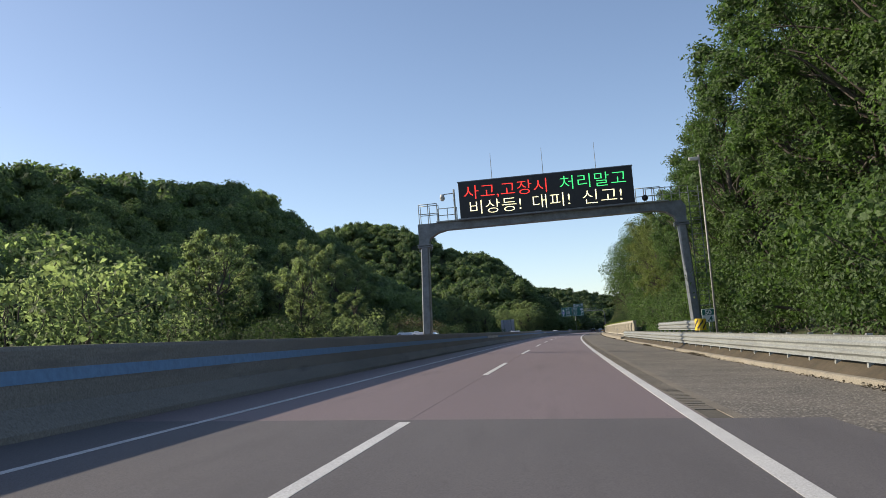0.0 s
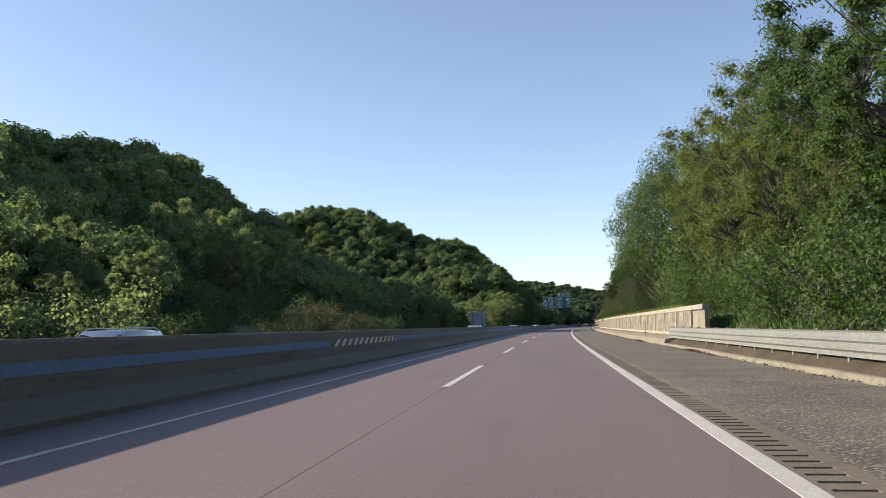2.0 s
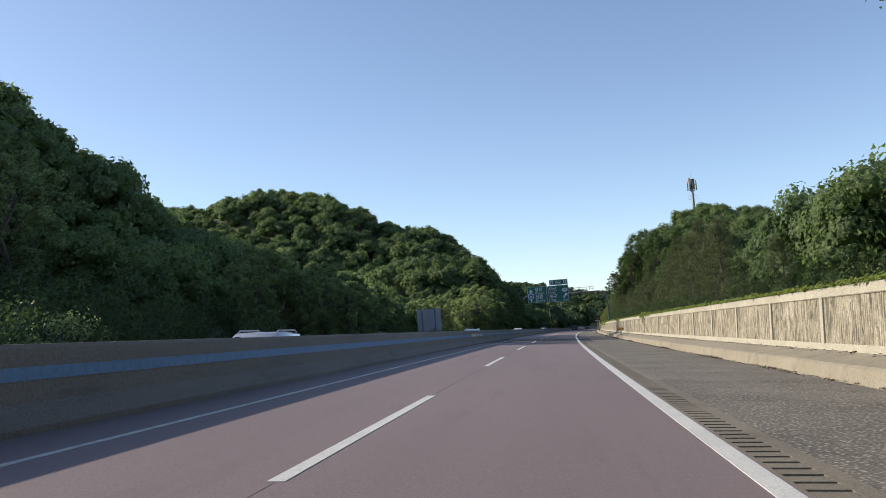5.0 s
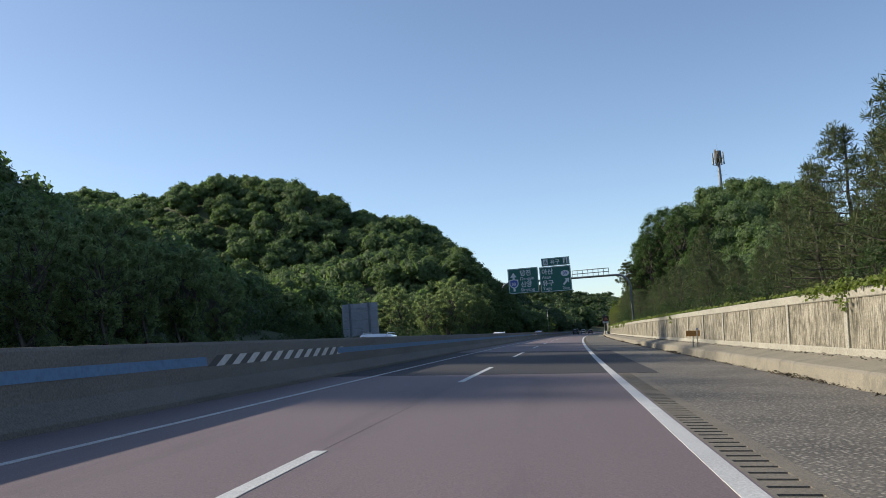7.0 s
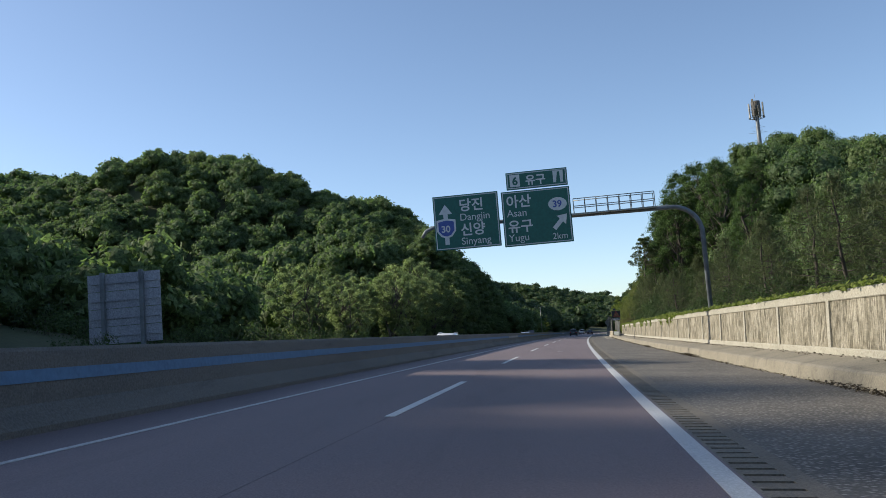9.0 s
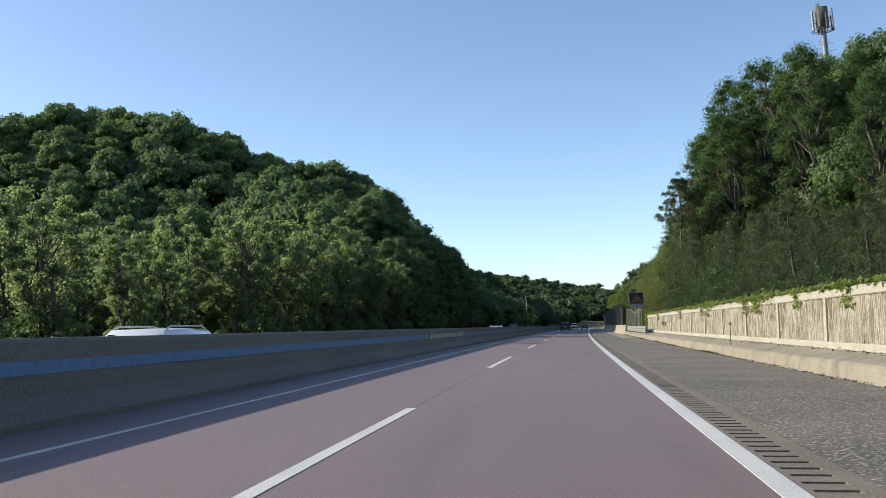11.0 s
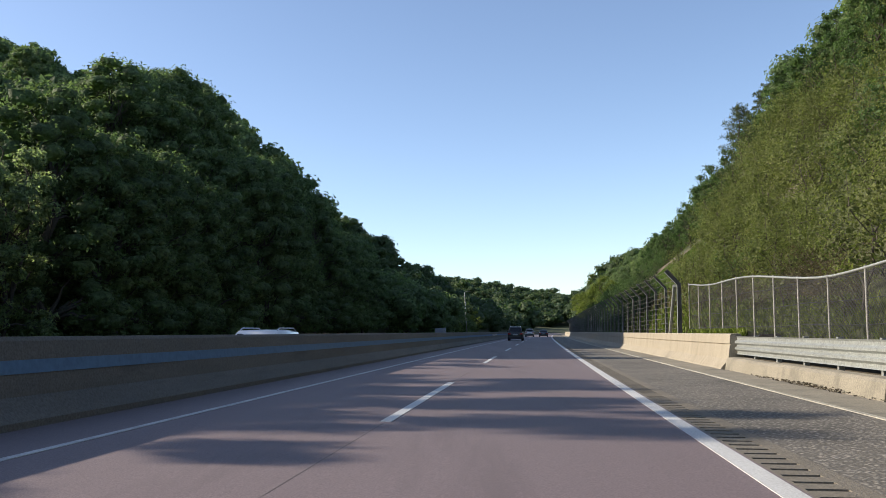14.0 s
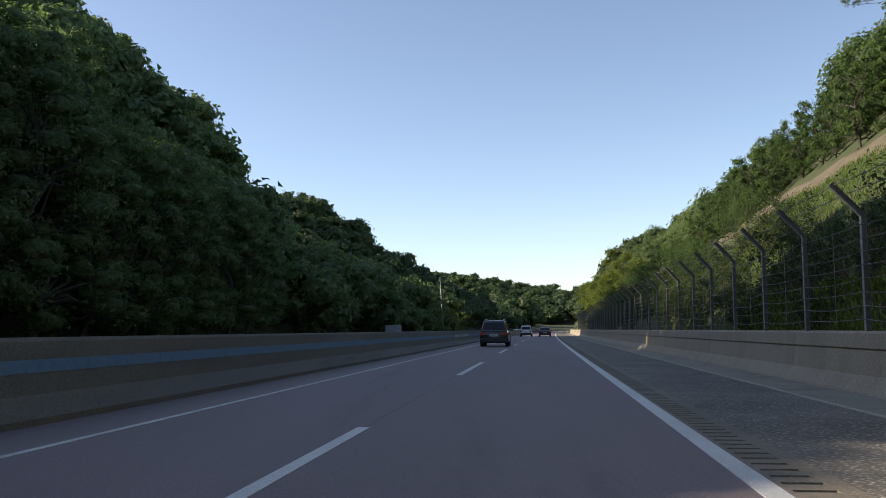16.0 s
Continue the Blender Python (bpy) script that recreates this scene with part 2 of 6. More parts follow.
def swept(name, profile, s0, s1, ds, mat, closed=True, parent=None, wobble=0.0):
    """A mesh along the road with a constant section of (u, h)."""
    n = max(2, int(round((s1 - s0) / ds)) + 1)
    s = np.linspace(s0, s1, n)
    k = len(profile)
    pr = np.array(profile, float)
    rng = np.random.default_rng(len(name))
    dh = rng.normal(0, wobble, n) if wobble else np.zeros(n)
    v = road_points(s[:, None], pr[None, :, 0] + dh[:, None], pr[None, :, 1] + dh[:, None] * 0.4).reshape(-1, 3)
    m = k if closed else k - 1
    i, j = np.meshgrid(np.arange(n - 1), np.arange(m), indexing="ij")
    a, b = i * k + j, i * k + (j + 1) % k
    faces = np.stack([a, a + k, b + k, b], -1).reshape(-1, 4).tolist()
    if closed:
        faces += [list(range(k)), list(range((n - 1) * k, n * k))[::-1]]
    ob = new(name, mesh_of(name, v, faces, mat))
    ob.parent = parent
    return ob


# ---- terrain ----
def smooth01(x):
    x = np.clip(x, 0, 1)
    return x * x * (3 - 2 * x)


def bell(s, u, top, s0, u0, ws, wu):
    """A rounded hill; its widths before and behind its top, on its far and its road side may differ."""
    wa, wb = ws if isinstance(ws, tuple) else (ws, ws)
    ua, ub = wu if isinstance(wu, tuple) else (wu, wu)
    return top * np.exp(-((s - s0) / np.where(s < s0, wa, wb)) ** 2 - ((u - u0) / np.where(u < u0, ua, ub)) ** 2)


RIGHT_S = [-400, 60, 330, 345, 365, 385, 404, 420, 445, 470, 484, 520, 600, 664, 700, 780, 1000, 3000]
RIGHT_H = [5, 4, 4, 5, 11, 22, 30, 29, 23.5, 22, 20.5, 19, 21, 25, 22, 15, 10, 10]


def terrain(s, u):
    """The ground's height over the road's plane."""
    hills = 86 * np.exp(-((s - 243) / 38) ** 12 - ((u + 204) / 27) ** 2)  # beside the road, out of sight: added to shade the lanes around s = 230
    hills += bell(s, u, 36.1, 272, -101, (120, 41), (46, 37)) + bell(s, u, 10.0, 149, -102, (40, 51), (41, 40))  # the near hill
    hills += bell(s, u, 54.0, 515, -133, (65, 80), (74, 60)) + bell(s, u, 8.5, 503, -93, (31, 20), (20, 24)) + bell(s, u, 15.6, 489, -45, (54, 27), (40, 14)) + bell(s, u, 9.8, 433, -45, (22, 15), (18, 16)) + bell(s, u, 20.4, 541, -62, (50, 14), (14, 14)) + bell(s, u, 5.6, 423, -77, (40, 40), (30, 33))  # the dome and its shoulders
    hills += bell(s, u, 43.1, 558, -265, (150, 149), (80, 68)) + bell(s, u, 38.5, 696, -96, (80, 76), (55, 47)) + bell(s, u, 29.7, 901, -120, (119, 120), (70, 70)) + bell(s, u, 35.0, 626, -216, (95, 90), (72, 72))  # ridges further on
    left = hills * smooth01((-u - 20) / 14)
    right = np.interp(s, RIGHT_S, RIGHT_H) * np.sin(np.pi / 2 * np.clip((u - 5) / 35, 0, 1)) * np.exp(-(np.clip(u - 46, 0, 200) / 30) ** 2) + bell(s, u, 8, 368, 33, 24, 12) + bell(s, u, 2.5, 394, 30, 20, 9)
    bank = smooth01((u - 4.9) / 1.2) * np.interp(s, [-400, 95, 110, 352, 360, 380, 3600], [0.3, 0.3, 1.2, 1.2, 0.6, 0.95, 0.95])
    far = bell(s, u, 28.8, 1653, -56, (265, 260), (420, 419)) + bell(s, u, 56.4, 1404, -286, (220, 272), (200, 238)) + bell(s, u, 60, 1250, 330, 220, 190)
    lumps = 0.8 * np.sin(s * 0.13 + u * 0.21) * np.sin(u * 0.17 - s * 0.07) * smooth01((np.abs(u + 7) - 18) / 20)
    low = -0.75 + 0.6 * smooth01((-u - 18.5) / 3)
    return np.where(u < -8, low + left, np.where(u > 4.9, right + bank - 0.15, -0.75)) + far + lumps


GS = np.concatenate([np.arange(-160, 360, 8.0), np.arange(360, 520, 4.0), np.arange(520, 900, 10.0), np.arange(900, 3500, 50.0)])
GU = np.concatenate([-np.geomspace(900, 275, 7), np.arange(-260, -155, 8.0), np.arange(-150, -20, 5.0), [-19, -18, -14, -8.2, -7, 0, 4.2, 4.9, 5.3, 5.7, 6.1, 7, 8.5], np.arange(10, 60, 4.0), np.geomspace(62, 900, 14)])
gs, gu = np.meshgrid(GS, GU, indexing="ij")
gv = road_points(gs, gu, terrain(gs, gu)).reshape(-1, 3)
gi, gj = np.meshgrid(np.arange(len(GS) - 1), np.arange(len(GU) - 1), indexing="ij")
ga = gi * len(GU) + gj
ground = new("ground", mesh_of("ground", gv, np.stack([ga, ga + 1, ga + len(GU) + 1, ga + len(GU)], -1).reshape(-1, 4), M_GRASS, True))
tagged(ground, "grassy valley floor and hillsides under woodland", "ground", kind="structure")

# ---- road surfaces ----
def slab(name, u0, u1, h, s0, s1, mat, label, thick=0.12, ds=8.0):
    ob = swept(name, [(u0, h - thick), (u1, h - thick), (u1, h), (u0, h)], s0, s1, ds, mat)
    return tagged(ob, label, "road", kind="structure")


slab("road", -7.7, 0.07, 0.0, -120, 1100, M_LANE, "two-lane grey concrete carriageway with faint reddish tint")
slab("shoulder", 0.56, 3.9, -0.004, -120, 1100, M_SHOULDER, "coarse dark asphalt hard shoulder")
slab("opposite_road", -18.0, -8.2, -0.55, -120, 1100, M_LANE, "opposite carriageway behind the median barrier")
slab("rumble_bed", 0.10, 0.40, -0.013, -120, 1100, M_GROOVE, "darker brown bottom of the rumble strip grooves", 0.1)
slab("rumble_margin", 0.07, 0.10, 0.0, -120, 1100, M_RUMBLE, "smooth asphalt edge of the rumble strip")
slab("rumble_margin", 0.40, 0.56, 0.0, -120, 1100, M_RUMBLE, "smooth asphalt edge of the rumble strip")
slab("asphalt_patch", -7.5, 1.12, 0.0035, 211.4, 238.0, M_TARMAC, "newer dark asphalt patch across both lanes", 0.06, 4.0)
M_OLD_TARMAC = surface("old_asphalt", (0.088, 0.082, 0.083), (0.115, 0.107, 0.107), 0.3, 60, 0.8, bump=0.5, stain=(0.085, 0.08, 0.08), stretch=(2.0, 0.3, 1))
slab("asphalt_patch", -7.5, 1.5, 0.0035, -60, 36.7, M_OLD_TARMAC, "older grey asphalt section before the concrete lanes", 0.06, 4.0)
# ridges between the slots of the rumble strip
rs = np.arange(38, 480, 0.31)
n_r = len(rs)
cu = np.array([0.10, 0.40, 0.40, 0.10] * 2)
cs = np.array([0, 0, 0.215, 0.215] * 2)
ch = np.array([-0.03] * 4 + [-0.0005] * 4)
rv = road_points(rs[:, None] + cs, cu + 0 * rs[:, None], ch + 0 * rs[:, None]).reshape(-1, 3)
rf = (np.array([(4, 5, 6, 7), (0, 1, 5, 4), (1, 2, 6, 5), (2, 3, 7, 6), (3, 0, 4, 7)])[None] + 8 * np.arange(n_r)[:, None, None]).reshape(-1, 4)
tagged(new("rumble_strip", mesh_of("rumble_strip", rv, rf, M_RUMBLE)), "grooved asphalt rumble strip beside the white edge line", "rumble strip", kind="structure")


def marking(name, u0, u1, s0, s1, label, mat=M_PAINT):
    ob = swept(name, [(u0, -0.01), (u1, -0.01), (u1, 0.006), (u0, 0.006)], s0, s1, 5.0, mat)
    return tagged(ob, label, "road marking", kind="structure")


marking("edge_line", -0.15, 0.04, -100, 900, "solid white edge line, slightly worn")
marking("median_line", -6.37, -6.27, -100, 900, "thin worn white line beside the median barrier", M_PAINT_WORN)
for k in range(-3, 30):
    marking("lane_dash", -3.67, -3.53, 36.4 + 20 * k - 8.4, 36.4 + 20 * k, "white lane dash on grey concrete")

M_JOINT = surface("joint_filler", (0.125, 0.105, 0.104), (0.175, 0.145, 0.143), 0.4, 40, 0.9, stretch=(1, 0.3, 1))
joint = swept("slab_joint", [(-3.608, -0.01), (-3.598, -0.01), (-3.598, 0.002), (-3.608, 0.002)], -60, 500, 5.0, M_JOINT)
tagged(joint, "thin dark joint between the concrete lanes", "road joint", kind="structure")


def crack(s, u0, u1, drift):
    """A narrow open crack across the lane."""
    r = np.random.default_rng(int(s * 10))
    n = 9
    u = np.linspace(u0, u1, n)
    mid = s + drift * np.linspace(0, 1, n) + r.normal(0, 0.012, n)
    half = 0.016 * np.sin(np.linspace(0.15, math.pi - 0.15, n)) * r.uniform(0.5, 1.3, n)
    v = np.concatenate([road_points(mid - half, u, 0.0015), road_points(mid + half, u, 0.0015)])
    f = np.array([(k, k + 1, n + k + 1, n + k) for k in range(n - 1)])
    tagged(new("road_crack", mesh_of("road_crack", v, f, M_GROOVE)), "short dark crack across the concrete lane", "crack", kind="structure")


for spot in ((67.0, -3.04, -2.8, 0.05), (67.1, -2.6, -2.45, 0.02), (67.2, -2.27, -1.88, 0.06), (91.6, -0.85, -0.42, 0.05), (307.2, 1.35, 1.9, -0.1), (303.4, 1.75, 2.2, -0.06), (118.0, -2.2, -1.95, 0.03), (333.0, -2.9, -2.6, 0.04), (371.0, -1.2, -0.9, 0.03)):
    crack(*spot)
for k in range(2):
    ob = swept("worn_mark", [(-2.05, -0.01), (-1.75, -0.01), (-1.75, 0.005), (-2.05, 0.005)], 286.15 + 0.62 * k, 286.27 + 0.62 * k, 0.1, M_PAINT)
    tagged(ob, "small worn white paint bar on the lane", "road marking", kind="structure")

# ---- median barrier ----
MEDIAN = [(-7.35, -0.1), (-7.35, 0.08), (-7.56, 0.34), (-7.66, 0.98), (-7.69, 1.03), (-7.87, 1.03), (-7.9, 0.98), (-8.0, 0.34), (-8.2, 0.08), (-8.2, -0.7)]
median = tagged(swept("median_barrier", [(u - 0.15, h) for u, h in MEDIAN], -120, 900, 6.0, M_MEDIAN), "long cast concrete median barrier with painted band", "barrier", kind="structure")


def face_u(h):
    return -7.71 - 0.10 * (h - 0.34) / 0.64


def band(name, s0, s1, h0, h1, mat, lean=0.0, proud=0.004):
    vs = np.concatenate([road_points([s0, s1, s1 + lean, s0 + lean], [face_u(h0) + d, face_u(h0) + d, face_u(h1) + d, face_u(h1) + d], [h0, h0, h1, h1]) for d in (-0.003, proud)])
    ob = new(name, mesh_of(name, vs, [(4, 5, 6, 7), (0, 1, 5, 4), (1, 2, 6, 5), (2, 3, 7, 6), (3, 0, 4, 7)], mat))
    ob.parent = median
    return ob


CHEVRONS = [(95.9, 106.2), (203.6, 213.0), (323.4, 335.6), (468.0, 479.0)]
edge = -60.0
for a, b in CHEVRONS + [(560, 560)]:
    for q in np.arange(edge, a - 0.05, 20.0):
        band("blue_band", q, min(q + 20.0, a), 0.60, 0.76, M_BLUE)
    edge = b
    if b > a:
        step = 0.8
        for q in np.arange(a, b - 0.3, step):
            band("black_stripe", q, q + step * 0.5, 0.58, 0.78, M_BLACK, 0.52)
            band("white_stripe", q + step * 0.5, q + step, 0.58, 0.78, M_WHITE, 0.52)

# ---- kerb, wall, guard rails, right barrier ----
kerb = swept("kerb", [(3.72, -0.1), (3.745, 0.10), (3.78, 0.125), (3.90, 0.13), (3.93, -0.1)], -60, 116, 2.0, M_KERB, wobble=0.012)
tagged(kerb, "pale concrete kerb along the hard shoulder", "kerb", kind="structure")
kerb2 = swept("kerb_high", [(3.71, -0.1), (3.77, 0.28), (3.83, 0.325), (4.3, 0.41), (4.75, 0.5), (4.75, -0.1)], 116, 372, 2.0, M_KERB, wobble=0.01)
tagged(kerb2, "broad pale concrete kerb at the foot of the retaining wall", "kerb", kind="structure")
verge = swept("verge", [(3.92, -0.1), (3.92, 0.10), (4.04, 0.19), (4.3, 0.36), (4.95, 0.5), (4.95, -0.3)], -60, 116, 4.0, M_SOIL)
tagged(verge, "strip of soil and dry leaves behind the kerb", "verge", kind="structure")
barrier = swept("right_barrier", [(3.55, -0.1), (3.62, 0.06), (3.82, 0.30), (3.875, 0.715), (3.905, 0.722), (3.905, 0.742), (3.865, 0.752), (3.89, 1.0), (3.92, 1.04), (4.2, 1.05), (4.22, 1.0), (4.3, -0.1)], 384, 900, 6.0, M_CONCRETE)
tagged(barrier, "pale cast concrete barrier with a ledge near its top", "barrier", kind="structure")
apron = swept("concrete_apron", [(2.6, -0.1), (2.62, 0.004), (3.6, 0.01), (3.6, -0.1)], 358, 900, 6.0, M_KERB)
tagged(apron, "pale concrete gutter along the right barrier", "gutter", kind="structure")

gutter_edge = swept("gutter_edge", [(2.57, -0.1), (2.575, 0.010), (2.65, 0.014), (2.655, -0.1)], 358, 560, 3.0, M_FRAME, wobble=0.006)
tagged(gutter_edge, "thin pale concrete edge of the gutter", "gutter", kind="structure")

# ---- woodland and trees ----
def cube_ball():
    """A unit ball of 24 quads."""
    bm = bmesh.new()
    bmesh.ops.create_cube(bm, size=2.0)
    bmesh.ops.subdivide_edges(bm, edges=bm.edges[:], cuts=1, use_grid_fill=True)
    v = np.array([vert.co.normalized() for vert in bm.verts])
    f = np.array([[vert.index for vert in face.verts] for face in bm.faces])
    bm.free()
    return v, f


BALL_V, BALL_F = cube_ball()


def leaf_quads(rng, centres, normals, size, slim=0.55, spread=0.7):
    """Pointed leaf shapes at the centres, facing roughly along the normals."""
    n = len(centres)
    nn = normals + rng.normal(0, spread, (n, 3))
    nn /= np.linalg.norm(nn, axis=1)[:, None] + 1e-9
    t = rng.normal(0, 1, (n, 3))
    t -= nn * (t * nn).sum(1)[:, None]
    t /= np.linalg.norm(t, axis=1)[:, None] + 1e-9
    b = np.cross(nn, t)
    L = (size * rng.uniform(0.6, 1.35, n))[:, None]
    w = L * slim
    fold = nn * L * 0.18
    v = np.stack([centres - t * L * 0.5, centres + b * w * 0.5 + fold - t * L * 0.05, centres + t * L * 0.5, centres - b * w * 0.5 + fold - t * L * 0.05], 1).reshape(-1, 3)
    return v, np.arange(4 * n).reshape(-1, 4)


def clump_leaves(rng, centre, radii, count, size, slim=0.55, inner=0.55):
    d = rng.normal(0, 1, (count, 3))
    d /= np.linalg.norm(d, axis=1)[:, None]
    r = rng.uniform(inner, 1.08, count)[:, None] ** 0.7
    lump = 1 + 0.22 * np.sin(d[:, :1] * 7 + centre[0]) * np.cos(d[:, 1:2] * 6 + centre[1])
    return leaf_quads(rng, centre + d * r * lump * radii, d + np.array([0, 0, 0.45]), size, slim)


def lump(rng, centre, radii, rough):
    """A lumpy body of a leaf clump."""
    return centre + BALL_V * (1 + rng.uniform(-rough, rough, (len(BALL_V), 1))) * radii, BALL_F


def crown_leaves(rng, centre, radii, count, size):
    """Small three-cornered leaf sprays lying over a clump."""
    d = rng.normal(0, 1, (count, 3))
    d[:, 2] = np.abs(d[:, 2]) * 1.1 - 0.45
    d /= np.linalg.norm(d, axis=1)[:, None]
    c = centre + d * radii * rng.uniform(0.72, 1.26, (count, 1))
    n = d + np.array([0, 0, 0.25]) + rng.normal(0, 0.45, (count, 3))
    n /= np.linalg.norm(n, axis=1)[:, None]
    t = np.cross(n, rng.normal(0, 1, (count, 3)))
    t /= np.linalg.norm(t, axis=1)[:, None] + 1e-9
    b = np.cross(n, t)
    L = (size * rng.uniform(0.6, 1.4, count))[:, None]
    v = np.stack([c + t * L * 0.62, c - t * L * 0.35 + b * L * 0.5, c - t * L * 0.35 - b * L * 0.5], 1).reshape(-1, 3)
    return v, np.arange(3 * count).reshape(-1, 3)


def wood_crown(seed, clumps, leaves, size, core=0.76):
    """One crown of a far wood, about 1 unit in radius and resting on z = 0: a heap of rounded leaf clumps with loose sprays on them."""
    rng = np.random.default_rng(seed)
    vs, fs, base = [], [], 0
    for k in range(clumps):
        f = k / (clumps - 1)
        a = k * 2.39996 + rng.uniform(-0.35, 0.35)
        z = 0.36 + 1.02 * f ** 0.8 + rng.normal(0, 0.06)
        r = 0.68 * math.sqrt(max(0.03, 1 - ((z - 0.58) / 0.95) ** 2)) * rng.uniform(0.7, 1.15)
        c = np.array([r * math.cos(a), r * math.sin(a), z])
        rad = np.array([0.37, 0.37, 0.30]) * rng.uniform(0.65, 1.25)
        v, q = lump(rng, c, rad * core, 0.26)
        q = np.concatenate([q[:, [0, 1, 2]], q[:, [0, 2, 3]]])
        for v, q in ((v, q), crown_leaves(rng, c, rad, leaves, size)):
            vs.append(v)
            fs.append(q + base)
            base += len(v)
    return np.concatenate(vs), np.concatenate(fs)


def wood(name, places, crowns, mat, label, seed):
    """Many crowns joined into one object; places are rows of s, u, h, radius, height."""
    rng = np.random.default_rng(seed)
    vs, fs, tones, base = [], [], [], 0
    pts = road_points(places[:, 0], places[:, 1], places[:, 2])
    for p, (s, u, _, r, tall) in zip(pts, places):
        kinds = CROWNS_LOW if u < -150 else CROWNS_FINE if u > -80 and s < 230 else crowns
        v, f = kinds[rng.integers(len(kinds))]
        a = rng.uniform(0, 2 * math.pi)
        ca, sa = math.cos(a), math.sin(a)
        w = v @ np.array([[ca, sa, 0], [-sa, ca, 0], [0, 0, 1]]) * np.array([r, r, tall / 1.7]) + p
        vs.append(w)
        fs.append(f + base)
        tones.append(np.full(len(w), np.clip(rng.normal(0.4, 0.28), 0, 1)))
        base += len(w)
    me = toned(mesh_of(name, np.concatenate(vs), np.concatenate(fs), mat, True), np.concatenate(tones))
    return tagged(new(name, me), label, "woodland", kind="stuff")


EYES = np.arange(30.0, 406.0, 25.0)


def in_sight(s, u, tall):
    """Whether a crown at s, u shows over the ground from anywhere along the driven stretch."""
    top = terrain(s, u) + tall
    ok = np.zeros(len(s), bool)
    for e in EYES:
        clear = s > e + 1.2 * np.abs(u) * 0.9
        for f in np.linspace(0.12, 0.94, 22):
            clear &= terrain(e + (s - e) * f, -1.6 + (u + 1.6) * f) + 4.0 * (f < 0.72) * (np.abs(-1.6 + (u + 1.6) * f) > 40) < 1.1 + (top - 1.1) * f
        ok |= clear
    return ok


def scatter(seed, s0, s1, u0, u1, gap, keep, radius, tall, sink=0.5, hide=True):
    rng = np.random.default_rng(seed)
    s, u = np.meshgrid(np.arange(s0, s1, gap), np.arange(u0, u1, gap), indexing="ij")
    s = s.ravel() + rng.uniform(-0.45, 0.45, s.size) * gap
    u = u.ravel() + rng.uniform(-0.45, 0.45, u.size) * gap
    m = keep(s, u)
    if hide:
        m[m] = in_sight(s[m], u[m], tall * 1.2 + 2.5)
    s, u = s[m], u[m]
    k = rng.uniform(0.75, 1.3, len(s))
    return np.stack([s, u, terrain(s, u) - sink, radius * k, tall * k * rng.uniform(0.85, 1.2, len(s))], 1)


CROWNS = [wood_crown(10 + k, 13, 84, 0.135) for k in range(7)]
CROWNS_FINE = [wood_crown(50 + k, 16, 250, 0.07, 0.6) for k in range(6)]
CROWNS_LOW = [wood_crown(30 + k, 10, 62, 0.145) for k in range(5)]
seen_left = lambda s, u: s > -1.38 * u - 32
wood("hill_wood", scatter(1, 60, 345, -175, -36, 7.0, lambda s, u: seen_left(s, u) & (s < 345) & ~((s > 150) & (s < 216) & (u > -58)), 4.3, 7.6), CROWNS, M_WOOD_LEAF, "dense mixed deciduous wood on the near hillside", 2)
wood("hill_wood", scatter(3, 345, 600, -185, -21, 7.0, lambda s, u: seen_left(s, u) & ((s < 600) | (u > -120)) & (u < np.interp(s, [345, 470, 480], [-32, -32, -21])), 4.3, 7.6), CROWNS, M_WOOD_LEAF, "dense deciduous wood on the steep second hill", 4)
wood("hill_wood", scatter(5, 480, 720, -330, -185, 11, lambda s, u: seen_left(s, u), 6.5, 9), CROWNS_LOW, M_WOOD_LEAF, "wooded ridge behind the hills", 6)
# the woods further on get their shade from a darker leaf colour
wood("hill_wood", scatter(7, 590, 1000, -190, -24, 9, lambda s, u: u > -150 + 0 * s, 5.2, 8.0), CROWNS_LOW, M_LEAF_DARK_SHADE, "wooded hillsides further down the valley", 8)
# tops the unseen hill that is added as a shade caster
wood("hill_wood", scatter(9, 180, 300, -240, -120, 9.5, lambda s, u: (~seen_left(s, u) | (u < -192)) & (terrain(s, u) > 40), 6.5, 10, hide=False), CROWNS_LOW, M_WOOD_LEAF, "wood on the unseen hill added to shade the road", 10)
wood("hill_wood", scatter(11, 1000, 1760, -480, 480, 19, lambda s, u: ((np.abs(u + 5) > 24) | (s > 1125)) & ((terrain(s, u) > 4) | (np.abs(u) < 70)), 11.5, 15), CROWNS_LOW, M_LEAF_DARK_SHADE, "far wooded ridge closing the valley", 12)
wood("hill_wood", scatter(13, 372, 640, 13, 56, 6.4, lambda s, u: u > np.interp(s, [372, 400, 420, 444, 520, 640], [17, 18, 18, 18, 17, 13]), 3.0, 5.0), CROWNS_FINE, M_WOOD_LEAF, "deciduous wood on top of the cut slope", 14)
wood("hill_wood", scatter(15, 640, 1000, 12, 90, 8, lambda s, u: u > 12 + 0 * s, 4.6, 8), CROWNS_LOW, M_LEAF_DARK_SHADE, "wood beside the motorway further on", 16)
wood("hill_wood", scatter(17, 205, 372, 20, 48, 7.2, lambda s, u: u > 20 + 0 * s, 4.2, 8.0), CROWNS_FINE, M_WOOD_LEAF, "wood behind the roadside pines", 18)


def shoot_tubes(bm, rng, start, end, r0, r1, kinks=3, wander=0.12, sides=6):
    pts = [Vector(start).lerp(Vector(end), k / kinks) for k in range(kinks + 1)]
    L = (Vector(end) - Vector(start)).length
    for p in pts[1:-1]:
        p += Vector(rng.normal(0, wander * L / kinks, 3))
    tube(bm, pts, [r0 + (r1 - r0) * k / kinks for k in range(kinks + 1)], sides, False)
    return pts


